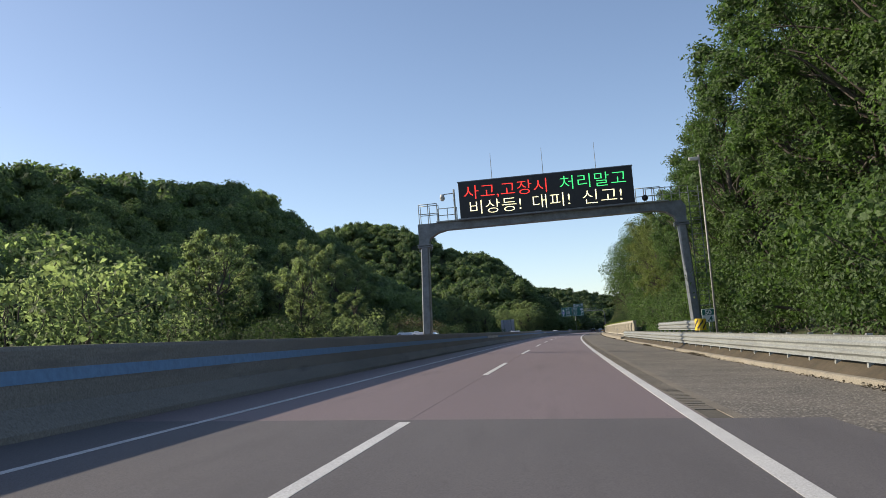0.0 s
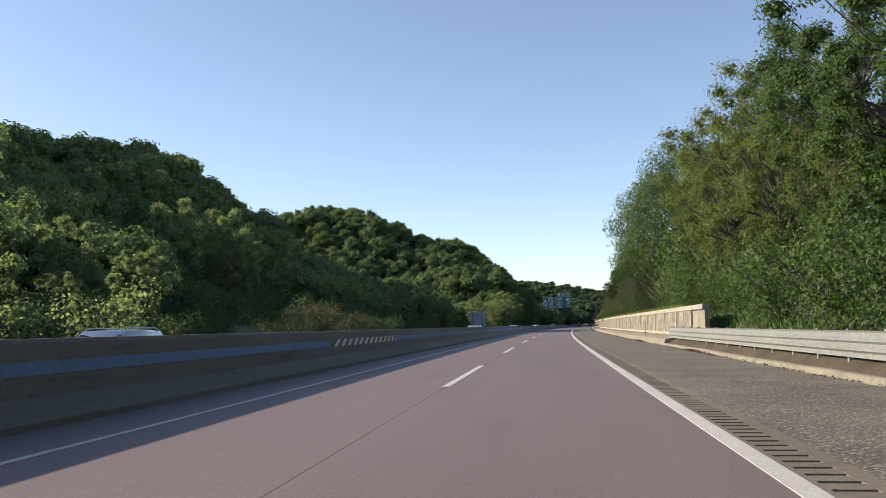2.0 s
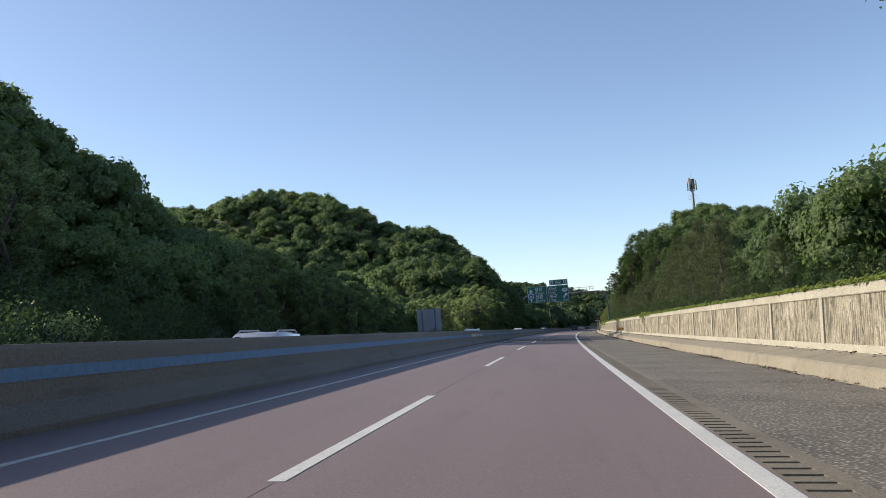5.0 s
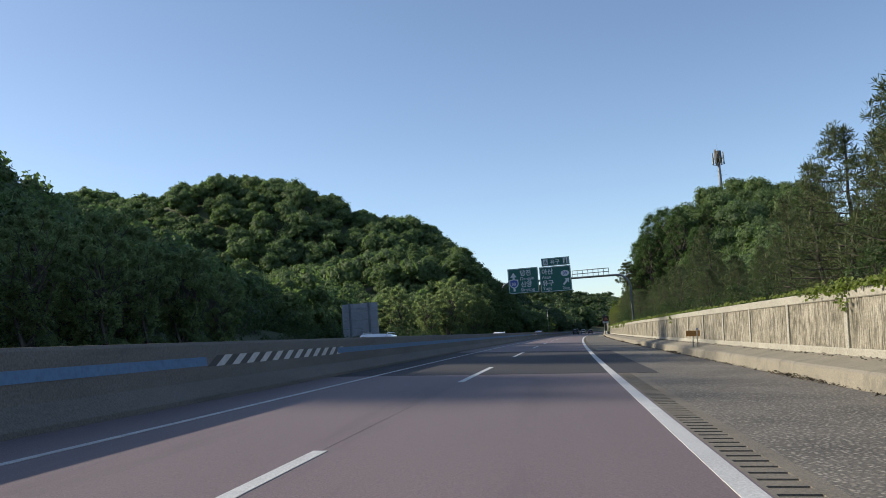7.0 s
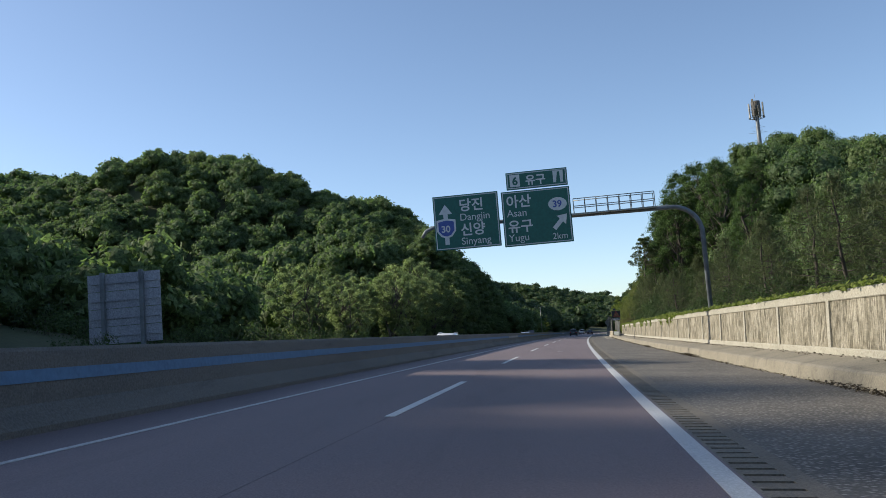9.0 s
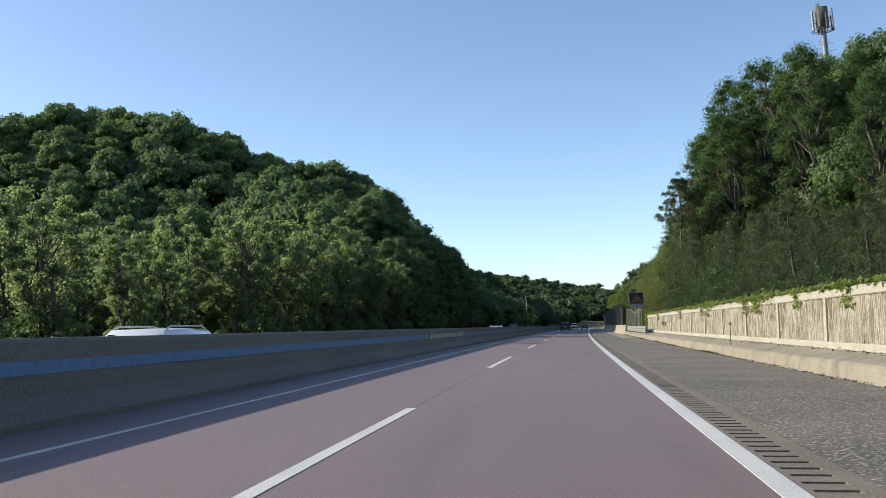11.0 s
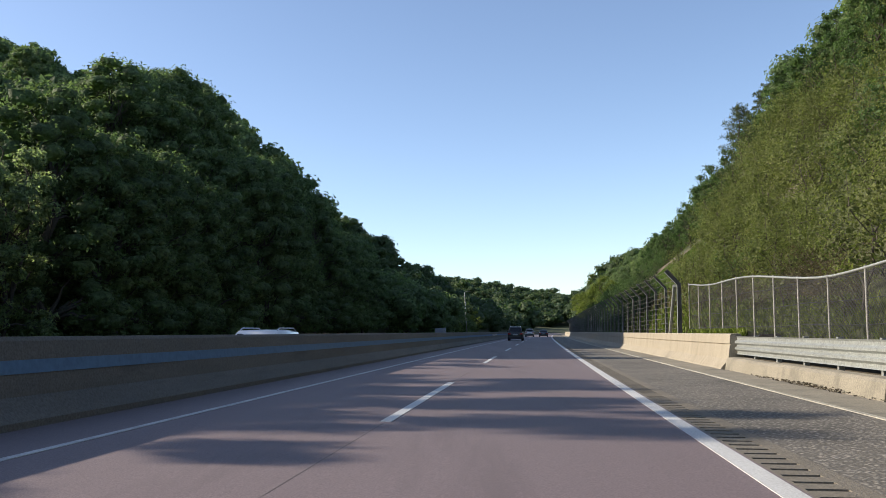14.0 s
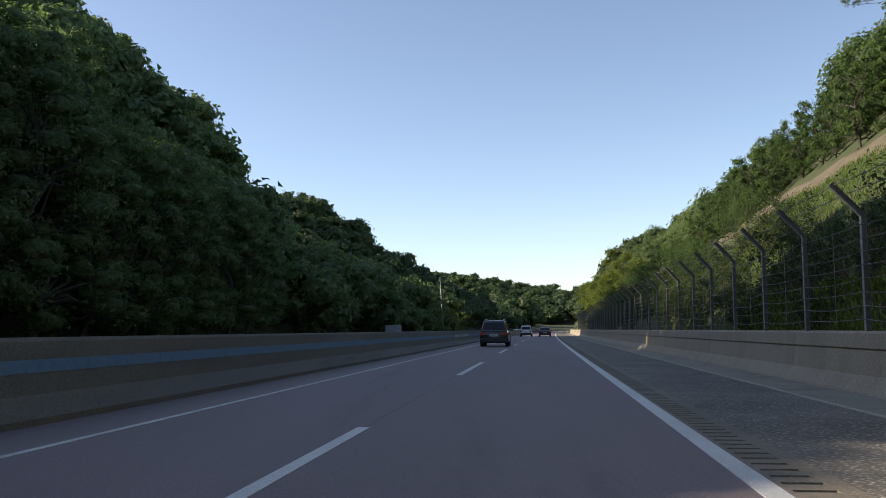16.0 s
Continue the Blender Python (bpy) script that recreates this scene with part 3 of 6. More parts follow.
def broad_tree(name, seed, height, spread, bole, clumps, leaves, size, leaf_mat, label, slim=0.5, clump_r=0.34, category="tree", droop=0.0, stems=1, twigs=3, core=0.3, dome=False):
    """A tapered trunk with limbs, each ending in a loose clump of leaves."""
    rng = np.random.default_rng(seed)
    root = tagged(new(name), label, category)
    bm = bmesh.new()
    cv, cf, tone, base = [], [], [], 0
    tops = []
    for k in range(stems):
        lean = Vector((rng.normal(0, 0.06), rng.normal(0, 0.06), 1)) * height * 0.78
        foot = Vector((rng.normal(0, 0.25 * (stems > 1)), rng.normal(0, 0.25 * (stems > 1)), -0.3))
        tops.append(shoot_tubes(bm, rng, foot, foot + lean + Vector(((stems > 1) * rng.normal(0, 0.12) * height, (stems > 1) * rng.normal(0, 0.12) * height, 0)), 0.022 * height / stems ** 0.4, 0.006 * height, 5, 0.25, 8))
    for k in range(clumps):
        a = k * 2.39996 + rng.uniform(-0.3, 0.3)
        f = (k + 0.5) / clumps
        z = height * (bole + (0.96 - bole) * f)
        env = math.sin(math.pi * min(1.0, 0.16 + 0.84 * (1 - f) ** 0.75)) ** 0.7 if f > 0.1 else 0.75
        if dome:
            env = math.sqrt(max(0.04, 1.0 - (f * 0.98) ** 1.7)) * (0.8 + 0.2 * min(1.0, f / 0.15))
        rr = spread * env * rng.uniform(0.45, 1.0)
        c = np.array([rr * math.cos(a), rr * math.sin(a), z])
        stem = tops[k % len(tops)]
        j = min(len(stem) - 1, max(1, int((f * 0.75 + 0.1) * len(stem))))
        fork = stem[j] if stem[j].z < z else stem[1]
        pts = shoot_tubes(bm, rng, fork, c, 0.009 * height * (1.1 - 0.6 * f), 0.012, 3, 0.2, 4)
        for _ in range(twigs if category == "tree" else 1):
            d = rng.normal(0, 1, 3)
            shoot_tubes(bm, rng, pts[2].lerp(pts[3], rng.uniform(0, 0.9)), c + d / np.linalg.norm(d) * spread * clump_r * 0.85, 0.016, 0.004, 3 if twigs > 3 else 1, 0.35, 3)
        rad = spread * clump_r * rng.uniform(0.75, 1.25) * np.array([1.0, 1.0, 0.72])
        v, q = clump_leaves(rng, c - np.array([0, 0, droop * rad[2]]), rad, int(leaves / clumps), size, slim, 0.42)
        shade = np.clip(rng.normal(0.45, 0.25), 0, 1)
        pieces = [(v, q)]
        if core > 0.5:
            pieces.append(lump(rng, c - np.array([0, 0, droop * rad[2]]), rad * core, 0.25))
        elif core:
            pieces.append(clump_leaves(rng, c, rad * 0.5, max(6, int(0.9 * core * leaves / clumps)), size * 1.5, 0.7, 0.2))
        for v, q in pieces:
            cv.append(v)
            cf.append(q + base)
            base += len(v)
            tone.append(np.full(len(v), shade))
    part("trunk", bm, M_BARK, root, "brown trunk with forking limbs", True)
    crown = new("crown", toned(mesh_of("crown", np.concatenate(cv), np.concatenate(cf), leaf_mat, True), np.concatenate(tone)))
    crown.parent = root
    return root


def pine_tree(name, seed, height, spread, whorls, label, leaves=6000, low=0.12, flat=0.0):
    """A pine: straight bole, whorls of up-curving boughs with tufts of needles."""
    rng = np.random.default_rng(seed)
    root = tagged(new(name), label, "pine tree")
    bm = bmesh.new()
    stem = shoot_tubes(bm, rng, (0, 0, -0.3), (rng.normal(0, 0.2), rng.normal(0, 0.2), height * 0.97), 0.018 * height, 0.03, 6, 0.08, 8)
    cs, ns = [], []
    tufts = []
    for w in range(whorls):
        f = (w + 0.5) / whorls
        z = height * (low + (0.96 - low) * f)
        reach = spread * (1.0 - f) ** 0.7 * rng.uniform(0.8, 1.15) + 0.25
        for k in range(5):
            a = 2 * math.pi * (k / 5 + 0.37 * w) + rng.uniform(-0.3, 0.3)
            d = Vector((math.cos(a), math.sin(a), 0))
            q = Vector((0, 0, z))
            e = q + d * reach * rng.uniform(0.7, 1.1) + Vector((0, 0, reach * rng.uniform(0.12, 0.4) * (1 - flat)))
            mid = q.lerp(e, 0.5) - Vector((0, 0, 0.08 * reach))
            tube(bm, [q, mid, e], [0.035 * (1.2 - f) + 0.012, 0.022, 0.008], 3, False)
            for t in (0.45, 0.65, 0.85, 1.0):
                tufts.append(np.array(q.lerp(e, t) + Vector((0, 0, 0.05))) + rng.normal(0, 0.10, 3))
    tufts.append(np.array((0, 0, height)))
    tufts = np.array(tufts)
    per = max(6, int(leaves / len(tufts)))
    d = rng.normal(0, 1, (len(tufts), per, 3)) + np.array([0, 0, 0.8])
    d /= np.linalg.norm(d, axis=2)[..., None]
    c = (tufts[:, None] + d * 0.26 * rng.uniform(0.5, 1.4, (len(tufts), per, 1))).reshape(-1, 3)
    d = d.reshape(-1, 3)
    side = np.cross(d, rng.normal(0, 1, d.shape))
    side /= np.linalg.norm(side, axis=1)[:, None]
    L = rng.uniform(0.22, 0.42, len(c))[:, None]
    v = np.stack([c - d * L * 0.5, c + side * 0.026, c + d * L * 0.5, c - side * 0.026], 1).reshape(-1, 3)
    tips = tufts[3::4] + np.array([0, 0, 0.12])
    rise = np.stack([rng.normal(0, 0.06, len(tips)), rng.normal(0, 0.06, len(tips)), rng.uniform(0.3, 0.6, len(tips))], 1)
    wide = np.array([0.026, 0.0, 0.0]) * rng.choice([-1, 1], (len(tips), 1))
    shoots = np.stack([tips - wide, tips + wide, tips + rise + wide * 0.5, tips + rise - wide * 0.5], 1).reshape(-1, 3)
    part("trunk", bm, M_BARK, root, "rough brown trunk with bare boughs", True)
    tone = np.repeat(np.clip(rng.normal(0.4, 0.25, len(tufts)), 0, 1), per * 4)
    crown = new("crown", toned(mesh_of("crown", v, np.arange(len(v)).reshape(-1, 4), M_NEEDLE), tone))
    crown.parent = root
    if not flat:
        candles = new("young_shoots", toned(mesh_of("young_shoots", shoots, np.arange(len(shoots)).reshape(-1, 4), M_SHOOT), np.full(len(shoots), 0.6)))
        tagged(candles, "pale upright young shoots", kind="stuff")
        candles.parent = root
    return root


def shrub(name, seed, height, spread, leaves, size, mat, label):
    return broad_tree(name, seed, height, spread, 0.15, 9, leaves, size, mat, label, 0.55, 0.5, "shrub", 0.1, 3)


def plant(first, spots, seed, group=""):
    """Puts the first tree at the first spot and copies of it at the others; spots are s, u, scale."""
    rng = np.random.default_rng(seed)
    if group:
        tagged(first, group=group)
    for k, (s, u, size) in enumerate(spots):
        h = float(terrain(np.array(float(s)), np.array(float(u))))
        m = at_road(s, u, h - 0.05, rng.uniform(0, 360)) @ Matrix.Diagonal((size * rng.uniform(0.9, 1.1), size * rng.uniform(0.9, 1.1), size, 1))
        if k == 0:
            first.matrix_basis = m
        else:
            copy_thing(first, m)


def belt(seed, s0, s1, u0, u1, gap, low, high):
    """A loose row of spots."""
    rng = np.random.default_rng(seed)
    out, s = [], s0
    while s < s1:
        out.append((s, rng.uniform(u0, u1), rng.uniform(low, high)))
        s += gap * rng.uniform(0.75, 1.3)
    return out


GREEN = "tall broadleaf tree with dense sunlit green leaves beside the road"
tree_a = broad_tree("broadleaf_tree", 101, 15, 4.3, 0.10, 84, 23000, 0.165, M_LEAF, GREEN, core=0.42, clump_r=0.21)
tree_b = broad_tree("broadleaf_tree", 102, 14, 4.0, 0.06, 80, 21500, 0.165, M_LEAF, GREEN, core=0.42, clump_r=0.21)
plant(tree_a, [(66, 12.0, 1.1), (77, 11.5, 1.0), (80, 10.0, 0.82), (93, 10, 0.75), (106, 9.8, 0.7), (52, 11.5, 1.15), (76, 15.5, 1.0), (122, 12.5, 0.82), (58, 9.6, 0.95), (73.5, 9.3, 0.9)], 201, "trees along the right verge")
plant(tree_b, [(66, 14, 1.15), (82, 9.8, 0.85), (86, 9.6, 0.78), (99, 9.2, 0.75), (57, 15, 1.25), (141, 12.5, 0.7), (145, 13.5, 0.72), (64, 9.4, 0.95), (50, 10.2, 0.95)], 202, "trees along the right verge")
tree_o = broad_tree("olive_tree", 120, 14, 4.2, 0.14, 64, 15000, 0.16, M_LEAF_OLIVE, "airy olive-green tree with visible trunk and branches behind the wall", 0.42, 0.21, twigs=4, core=0.3)
plant(tree_o, [(112, 8.8, 0.80), (120, 8.4, 0.95), (128, 9.5, 1.12), (117, 10.8, 0.92), (134, 10.5, 1.02), (139.5, 11.5, 1.1), (103, 9.0, 0.62)], 220, "trees along the right verge")
tree_c = broad_tree("spreading_tree", 103, 11.0, 5.6, 0.34, 58, 27000, 0.18, M_LEAF, "spreading green tree with bare branches behind the wall", 0.36, 0.22, twigs=5, core=0.0, dome=True)
plant(tree_c, [(153.5, 8.9, 1.16), (146, 10.2, 1.1)], 203)
POPLAR = "slender light green young tree with visible stems beside the far carriageway"
tree_d = broad_tree("roadside_tree", 104, 10, 2.7, 0.10, 46, 9800, 0.19, M_LEAF_LIGHT, POPLAR, 0.55, 0.23, stems=3, core=0.4)
tree_e = broad_tree("roadside_tree", 105, 9, 2.9, 0.08, 44, 9200, 0.19, M_LEAF_LIGHT, POPLAR, 0.55, 0.24, stems=2, core=0.45)
# single spots from s = 216 on are added so their shadows reach the lanes
plant(tree_d, belt(31, 318, 352, -25, -22.5, 8, 0.7, 1.0) + belt(38, 354, 395, -25, -22, 5.0, 1.0, 1.25) + belt(32, 212, 250, -27, -22, 6, 0.7, 0.95) + [(119, -24.5, 0.85), (113, -26, 0.6), (360.5, -24, 1.25), (370.7, -24.5, 1.35), (378.3, -24, 1.3), (367, -24.2, 1.36), (374.5, -23.6, 1.42), (364, -25, 1.3), (340.5, -23, 1.3), (346, -23.5, 1.36), (350.5, -23, 1.28), (355, -23.5, 1.34), (386.5, -23.5, 1.34), (391, -23.6, 1.3), (218, -24, 0.92), (222.5, -23.5, 0.96), (227, -24.5, 0.95), (233, -24, 0.9), (238, -24, 0.92)], 204, "young trees beside the far carriageway")
plant(tree_e, belt(33, 322, 390, -31, -26, 8.5, 0.8, 1.1) + belt(34, 362, 388, -40, -33, 8, 0.85, 1.1) + belt(35, 186, 212, -56, -48, 8, 1.45, 1.75) + [(105, -25, 1.0), (132, -36, 1.0), (99, -31, 1.2), (370.5, -26, 1.5), (377, -26.5, 1.45), (388, -26, 1.1), (216, -27, 1.05), (220, -27.5, 1.05), (236, -27, 1.0)], 205, "young trees beside the far carriageway")
dark_tree = broad_tree("shaded_tree", 106, 15, 4.2, 0.06, 60, 8500, 0.25, M_WOOD_LEAF, "tall dark tree standing in the hill's shade", clump_r=0.27, core=0.6, dome=True)
plant(dark_tree, belt(36, 396, 418, -24.6, -23, 2.4, 0.84, 0.92) + belt(77, 397, 419, -27, -25.4, 2.6, 0.86, 0.96) + belt(49, 420, 429, -26.5, -23, 3.0, 1.02, 1.15) + belt(47, 431, 446, -26.5, -22.5, 3.0, 1.06, 1.16) + belt(69, 448, 462, -26.5, -23, 3.4, 0.9, 1.0) + belt(48, 465, 480, -27, -23.5, 4, 0.8, 0.92) + belt(37, 398, 419, -35, -29, 3.6, 0.78, 0.92) + belt(70, 421, 442, -36, -30, 2.6, 1.06, 1.2) + belt(50, 443, 470, -36, -29, 4, 0.9, 1.02) + belt(39, 402, 452, -54, -41, 5.5, 0.6, 0.8) + belt(40, 497, 600, -28, -21.5, 7, 0.4, 0.55), 206)
pine_a = pine_tree("roadside_pine", 107, 10, 3.4, 14, "dark green pine with upright shoots behind the wall")
pine_b = pine_tree("roadside_pine", 108, 9, 2.8, 12, "dark green pine with brownish boughs behind the wall")
plant(pine_a, belt(41, 262, 366, 8.2, 10.5, 5.5, 0.55, 0.8) + belt(78, 236, 262, 8.2, 10.5, 3.0, 0.36, 0.5) + belt(43, 204, 221, 8.4, 10.5, 2.0, 0.82, 0.98) + belt(45, 226, 240, 8.8, 11, 2.6, 0.42, 0.6) + [(369, 10.5, 1.4), (420, 12.8, 0.85), (221.5, 9.2, 0.9), (224.5, 9.0, 0.8), (227, 9.6, 0.7), (230, 9.2, 0.72), (364.5, 8.8, 0.85), (366.3, 8.2, 0.75), (369.5, 8.4, 0.8), (361.5, 9.0, 0.85)], 207, "pines behind the wall")
plant(pine_b, belt(42, 210, 258, 12, 16, 6.0, 0.45, 0.65) + belt(44, 262, 378, 12, 16, 6.5, 0.9, 1.2), 208, "pines behind the wall")
pine_c = pine_tree("layered_pine", 121, 15, 4.2, 7, "tall dark pine with flat layered boughs standing out against the sky", 11000, 0.62, 0.85)
plant(pine_c, [(367.7, 9.0, 0.80), (490, 33.5, 1.5)], 221)
tall_tree = broad_tree("tall_tree", 109, 17, 4.2, 0.14, 70, 15000, 0.18, M_LEAF, "tall green tree standing above the pines", core=0.42, clump_r=0.22, dome=True)
plant(tall_tree, [(372, 15, 1.0), (381, 16.5, 0.68), (362, 19, 0.98), (350, 21, 0.72), (388, 19, 0.5), (371, 11.8, 0.82), (376.5, 13.0, 0.78), (374, 9.2, 0.5), (368, 25, 0.6), (375, 21, 0.7), (366.5, 13.2, 0.9), (368.5, 17.0, 1.0)], 209)
bush = shrub("shrub", 110, 2.6, 1.7, 2600, 0.082, M_SHRUB, "yellow-green shrub on the bank")
plant(bush, [(s, u, k) for s, u, k in belt(51, 372, 402, 6.0, 8.5, 1.8, 0.8, 1.2) + belt(52, 374, 404, 8.5, 12, 1.9, 1.0, 1.45) + belt(53, 376, 402, 12, 16, 2.0, 1.1, 1.5) + belt(79, 402, 413.5, 9.0, 13, 1.1, 0.9, 1.3) + belt(80, 402, 409, 6.2, 9, 1.4, 0.8, 1.1) + belt(81, 403, 412, 11, 15, 1.4, 1.0, 1.4) + belt(59, 446, 500, 6, 10, 4.5, 0.4, 0.75) + [(408.0, 10.2, 1.0), (409.5, 11.6, 1.2), (408.5, 13.2, 1.3)]], 210, "shrubs on the cut slope")
# stands in the sun; the shade on these shrubs is in the leaf colour
low_bush = shrub("low_shrub", 111, 2.2, 1.9, 1100, 0.145, M_LEAF_DARK_SHADE, "low shrub with shade put into its dark green leaves at the edge of the far carriageway")
plant(low_bush, belt(54, 70, 205, -27, -21, 4.5, 0.7, 1.3) + belt(55, 90, 300, -38, -28, 5.0, 1.0, 2.0) + belt(56, 250, 318, -27, -21, 5, 0.6, 1.1) + belt(82, 150, 216, -46, -38, 3.5, 1.3, 2.2) + belt(83, 150, 216, -57, -47, 3.5, 1.5, 2.4), 211, "low shrubs beyond the far carriageway")
under = shrub("undergrowth", 112, 3.2, 2.2, 1900, 0.13, M_LEAF, "leafy undergrowth below the roadside trees")
plant(under, belt(57, 75, 136, 6.6, 7.6, 3.0, 0.7, 1.2) + belt(60, 46, 74, 8.3, 9.4, 2.2, 1.0, 1.7) + belt(76, 134, 145, 8.6, 11, 1.5, 1.3, 2.1), 212, "undergrowth behind the wall")
thicket = shrub("thicket", 122, 3.2, 2.2, 1900, 0.13, M_LEAF_DARK_SHADE, "dark leafy thicket under the pines behind the wall")
plant(thicket, belt(58, 160, 372, 6.4, 8, 5, 0.4, 0.8) + belt(65, 340, 376, 8, 11.5, 2.4, 0.9, 1.4) + belt(66, 345, 378, 11.5, 16, 2.6, 1.1, 1.6) + belt(67, 350, 380, 16, 21, 3, 1.1, 1.6), 222, "thickets under the pines")

edge_tree = broad_tree("slope_tree", 115, 6.0, 2.3, 0.08, 26, 2600, 0.2, M_LEAF, "small green tree at the top edge of the cut slope", clump_r=0.27, stems=2, twigs=1)
plant(edge_tree, belt(71, 398, 500, 14.0, 15.5, 3.2, 0.65, 1.0) + belt(72, 396, 490, 16, 18.5, 3.6, 0.7, 1.0), 215, "trees on top of the cut slope")
# a pale sunlit tree and duller bushes further down the valley
gold = broad_tree("sunlit_tree", 113, 7, 3.0, 0.1, 16, 2600, 0.22, M_IVY, "small yellow-green tree catching the sun at the wood's edge")
plant(gold, [(592, -22.5, 1.0), (604, -21.5, 0.75)] + belt(63, 535, 640, 7.5, 12, 7, 0.7, 1.1), 213)
dull_bush = shrub("shrub", 114, 2.4, 1.8, 2000, 0.09, M_LEAF, "dark green shrub among lighter ones on the bank")
plant(dull_bush, belt(61, 374, 402, 6.5, 14.5, 3.2, 0.7, 1.2) + belt(64, 470, 530, 7, 13, 3.0, 0.7, 1.2), 214, "shrubs on the cut slope")

# the mown cut slope: bare earth below the trees, grass, low leaves along the barrier's top
M_EARTH = surface("bare_earth", (0.095, 0.078, 0.055), (0.15, 0.125, 0.09), 0.6, 9, 0.95, bump=0.9, stain=(0.14, 0.14, 0.06))
M_BLADE = foliage("grass_blades", (0.058, 0.115, 0.022), (0.115, 0.18, 0.045), 0.4)
rng = np.random.default_rng(91)
es = np.arange(398.0, 486.0, 1.0)
mid = np.interp(es, [398, 420, 444, 486], [11.0, 11.4, 13.0, 13.6])
eu = mid[:, None] + np.linspace(-1, 1, 7)[None, :] * (0.7 + 0.3 * np.sin(es * 0.6) + rng.uniform(-0.25, 0.25, len(es)))[:, None]
e2 = np.repeat(es[:, None], 7, 1)
eh = terrain(e2, eu) + 0.22 * (1 - np.linspace(-1, 1, 7)[None, :] ** 4) - 0.06 + rng.normal(0, 0.03, eu.shape)
ei, ej = np.meshgrid(np.arange(len(es) - 1), np.arange(6), indexing="ij")
ea = ei * 7 + ej
earth = new("bare_earth_strip", mesh_of("bare_earth_strip", road_points(e2, eu, eh).reshape(-1, 3), np.stack([ea, ea + 1, ea + 8, ea + 7], -1).reshape(-1, 4), M_EARTH, True))
tagged(earth, "bare brown earth strip below the trees on the cut slope", "earth", kind="structure")


def blades(name, seed, n, s0, s1, u0, u1, tall, wide, mat, label, category, low=-5.0):
    """Upright blades or leaves scattered over the ground."""
    r = np.random.default_rng(seed)
    s, u = r.uniform(s0, s1, n), r.uniform(u0, u1, n)
    s += 0.25 * np.sin(u * 3.0) * r.random(n)
    p = road_points(s, u, np.maximum(terrain(s, u), low) - 0.02)
    a, L = r.uniform(0, 2 * math.pi, n), tall * r.uniform(0.5, 1.3, n)
    side = np.stack([np.cos(a), np.sin(a), 0 * a], 1) * (wide * L)[:, None]
    up = np.stack([r.normal(0, 0.3, n), r.normal(0, 0.3, n), np.ones(n)], 1) * L[:, None]
    v = np.stack([p - side * 0.3, p + side * 0.3, p + up * 0.55 + side * 0.5, p + up], 1).reshape(-1, 3)
    ob = new(name, toned(mesh_of(name, v, np.arange(4 * n).reshape(-1, 4), mat), np.repeat(r.random(n), 4)))
    return tagged(ob, label, category, kind="stuff")


blades("slope_grass", 92, 60000, 394, 462, 5.2, 13.0, 0.17, 0.2, M_BLADE, "rough green grass on the mown cut slope", "grass")
blades("dry_weeds", 96, 3000, 394, 440, 4.9, 7.6, 0.26, 0.6, M_LEAF_BROWN, "tangled brownish weeds on the foot of the cut slope", "weeds")
blades("barrier_weeds", 95, 6500, 384.4, 393.8, 4.32, 5.3, 0.2, 0.6, M_IVY, "bright green leafy weeds along the barrier's top", "weeds", 1.0)
blades("verge_weeds", 93, 16000, 366, 440, 4.95, 6.2, 0.26, 0.4, M_IVY, "leafy green weeds behind the barrier", "weeds")
blades("verge_weeds", 94, 7000, 30, 116, 4.9, 7.2, 0.3, 0.4, M_LEAF, "dark weeds under the trees behind the guard rail", "weeds")

round_bush = shrub("round_shrub", 116, 3.0, 2.3, 900, 0.18, M_LEAF_LIGHT, "rounded grey-green shrub beyond the far carriageway")
plant(round_bush, [(109, -21.5, 1.05), (103, -22, 0.9), (176, -22, 0.8), (63.5, -23.5, 1.5), (67.5, -25, 1.75), (60, -24.5, 1.4), (72, -23, 0.9)], 216)
brown_bush = shrub("reddish_shrub", 117, 3.0, 2.3, 900, 0.17, M_LEAF_BROWN, "reddish-brown shrub beyond the far carriageway")
plant(brown_bush, [(147, -23, 1.0), (153, -24, 1.15), (159, -23, 1.05), (165, -24, 0.9)], 217)
dry_bush = shrub("dry_shrub", 118, 2.4, 1.6, 2000, 0.08, M_LEAF_BROWN, "dry brownish shrub tangled behind the chain link fence")
plant(dry_bush, belt(73, 367, 393, 5.9, 6.8, 1.9, 0.6, 0.85), 218, "dry shrubs behind the fence")
# added for the shaded foot of the slope; its dark is in the colour
dark_bush = shrub("fence_shrub", 119, 3.2, 1.9, 1300, 0.125, M_LEAF_DARK_SHADE, "leafy shrub with shade put into its dark leaves crowding behind the rockfall fence")
plant(dark_bush, belt(74, 426, 560, 5.5, 6.6, 2.0, 0.6, 0.9) + belt(75, 440, 540, 7.2, 9, 2.6, 0.6, 0.9), 219, "shrubs behind the rockfall fence")

# ---- signs, gantries, rails, fences ----
M_LED_BACK = plain("display_black", (0.012, 0.014, 0.017), 0.5)
M_LED_RED = plain("led_red", (1.0, 0.05, 0.04), 0.5, glow=0.95)
M_LED_GREEN = plain("led_green", (0.03, 0.85, 0.25), 0.5, glow=0.9)
M_LED_CREAM = plain("led_cream", (1.0, 0.95, 0.62), 0.5, glow=1.1)
M_SIGN_GREEN = plain("sign_green", (0.005, 0.115, 0.09), 0.45)
M_SIGN_WHITE = plain("sign_white", (0.62, 0.66, 0.66), 0.5)
M_SIGN_BLUE = plain("sign_blue", (0.05, 0.10, 0.36), 0.45)
M_NAVY = plain("sign_navy", (0.015, 0.025, 0.09), 0.5)
M_SIGN_RED = plain("sign_red", (0.45, 0.06, 0.05), 0.45)
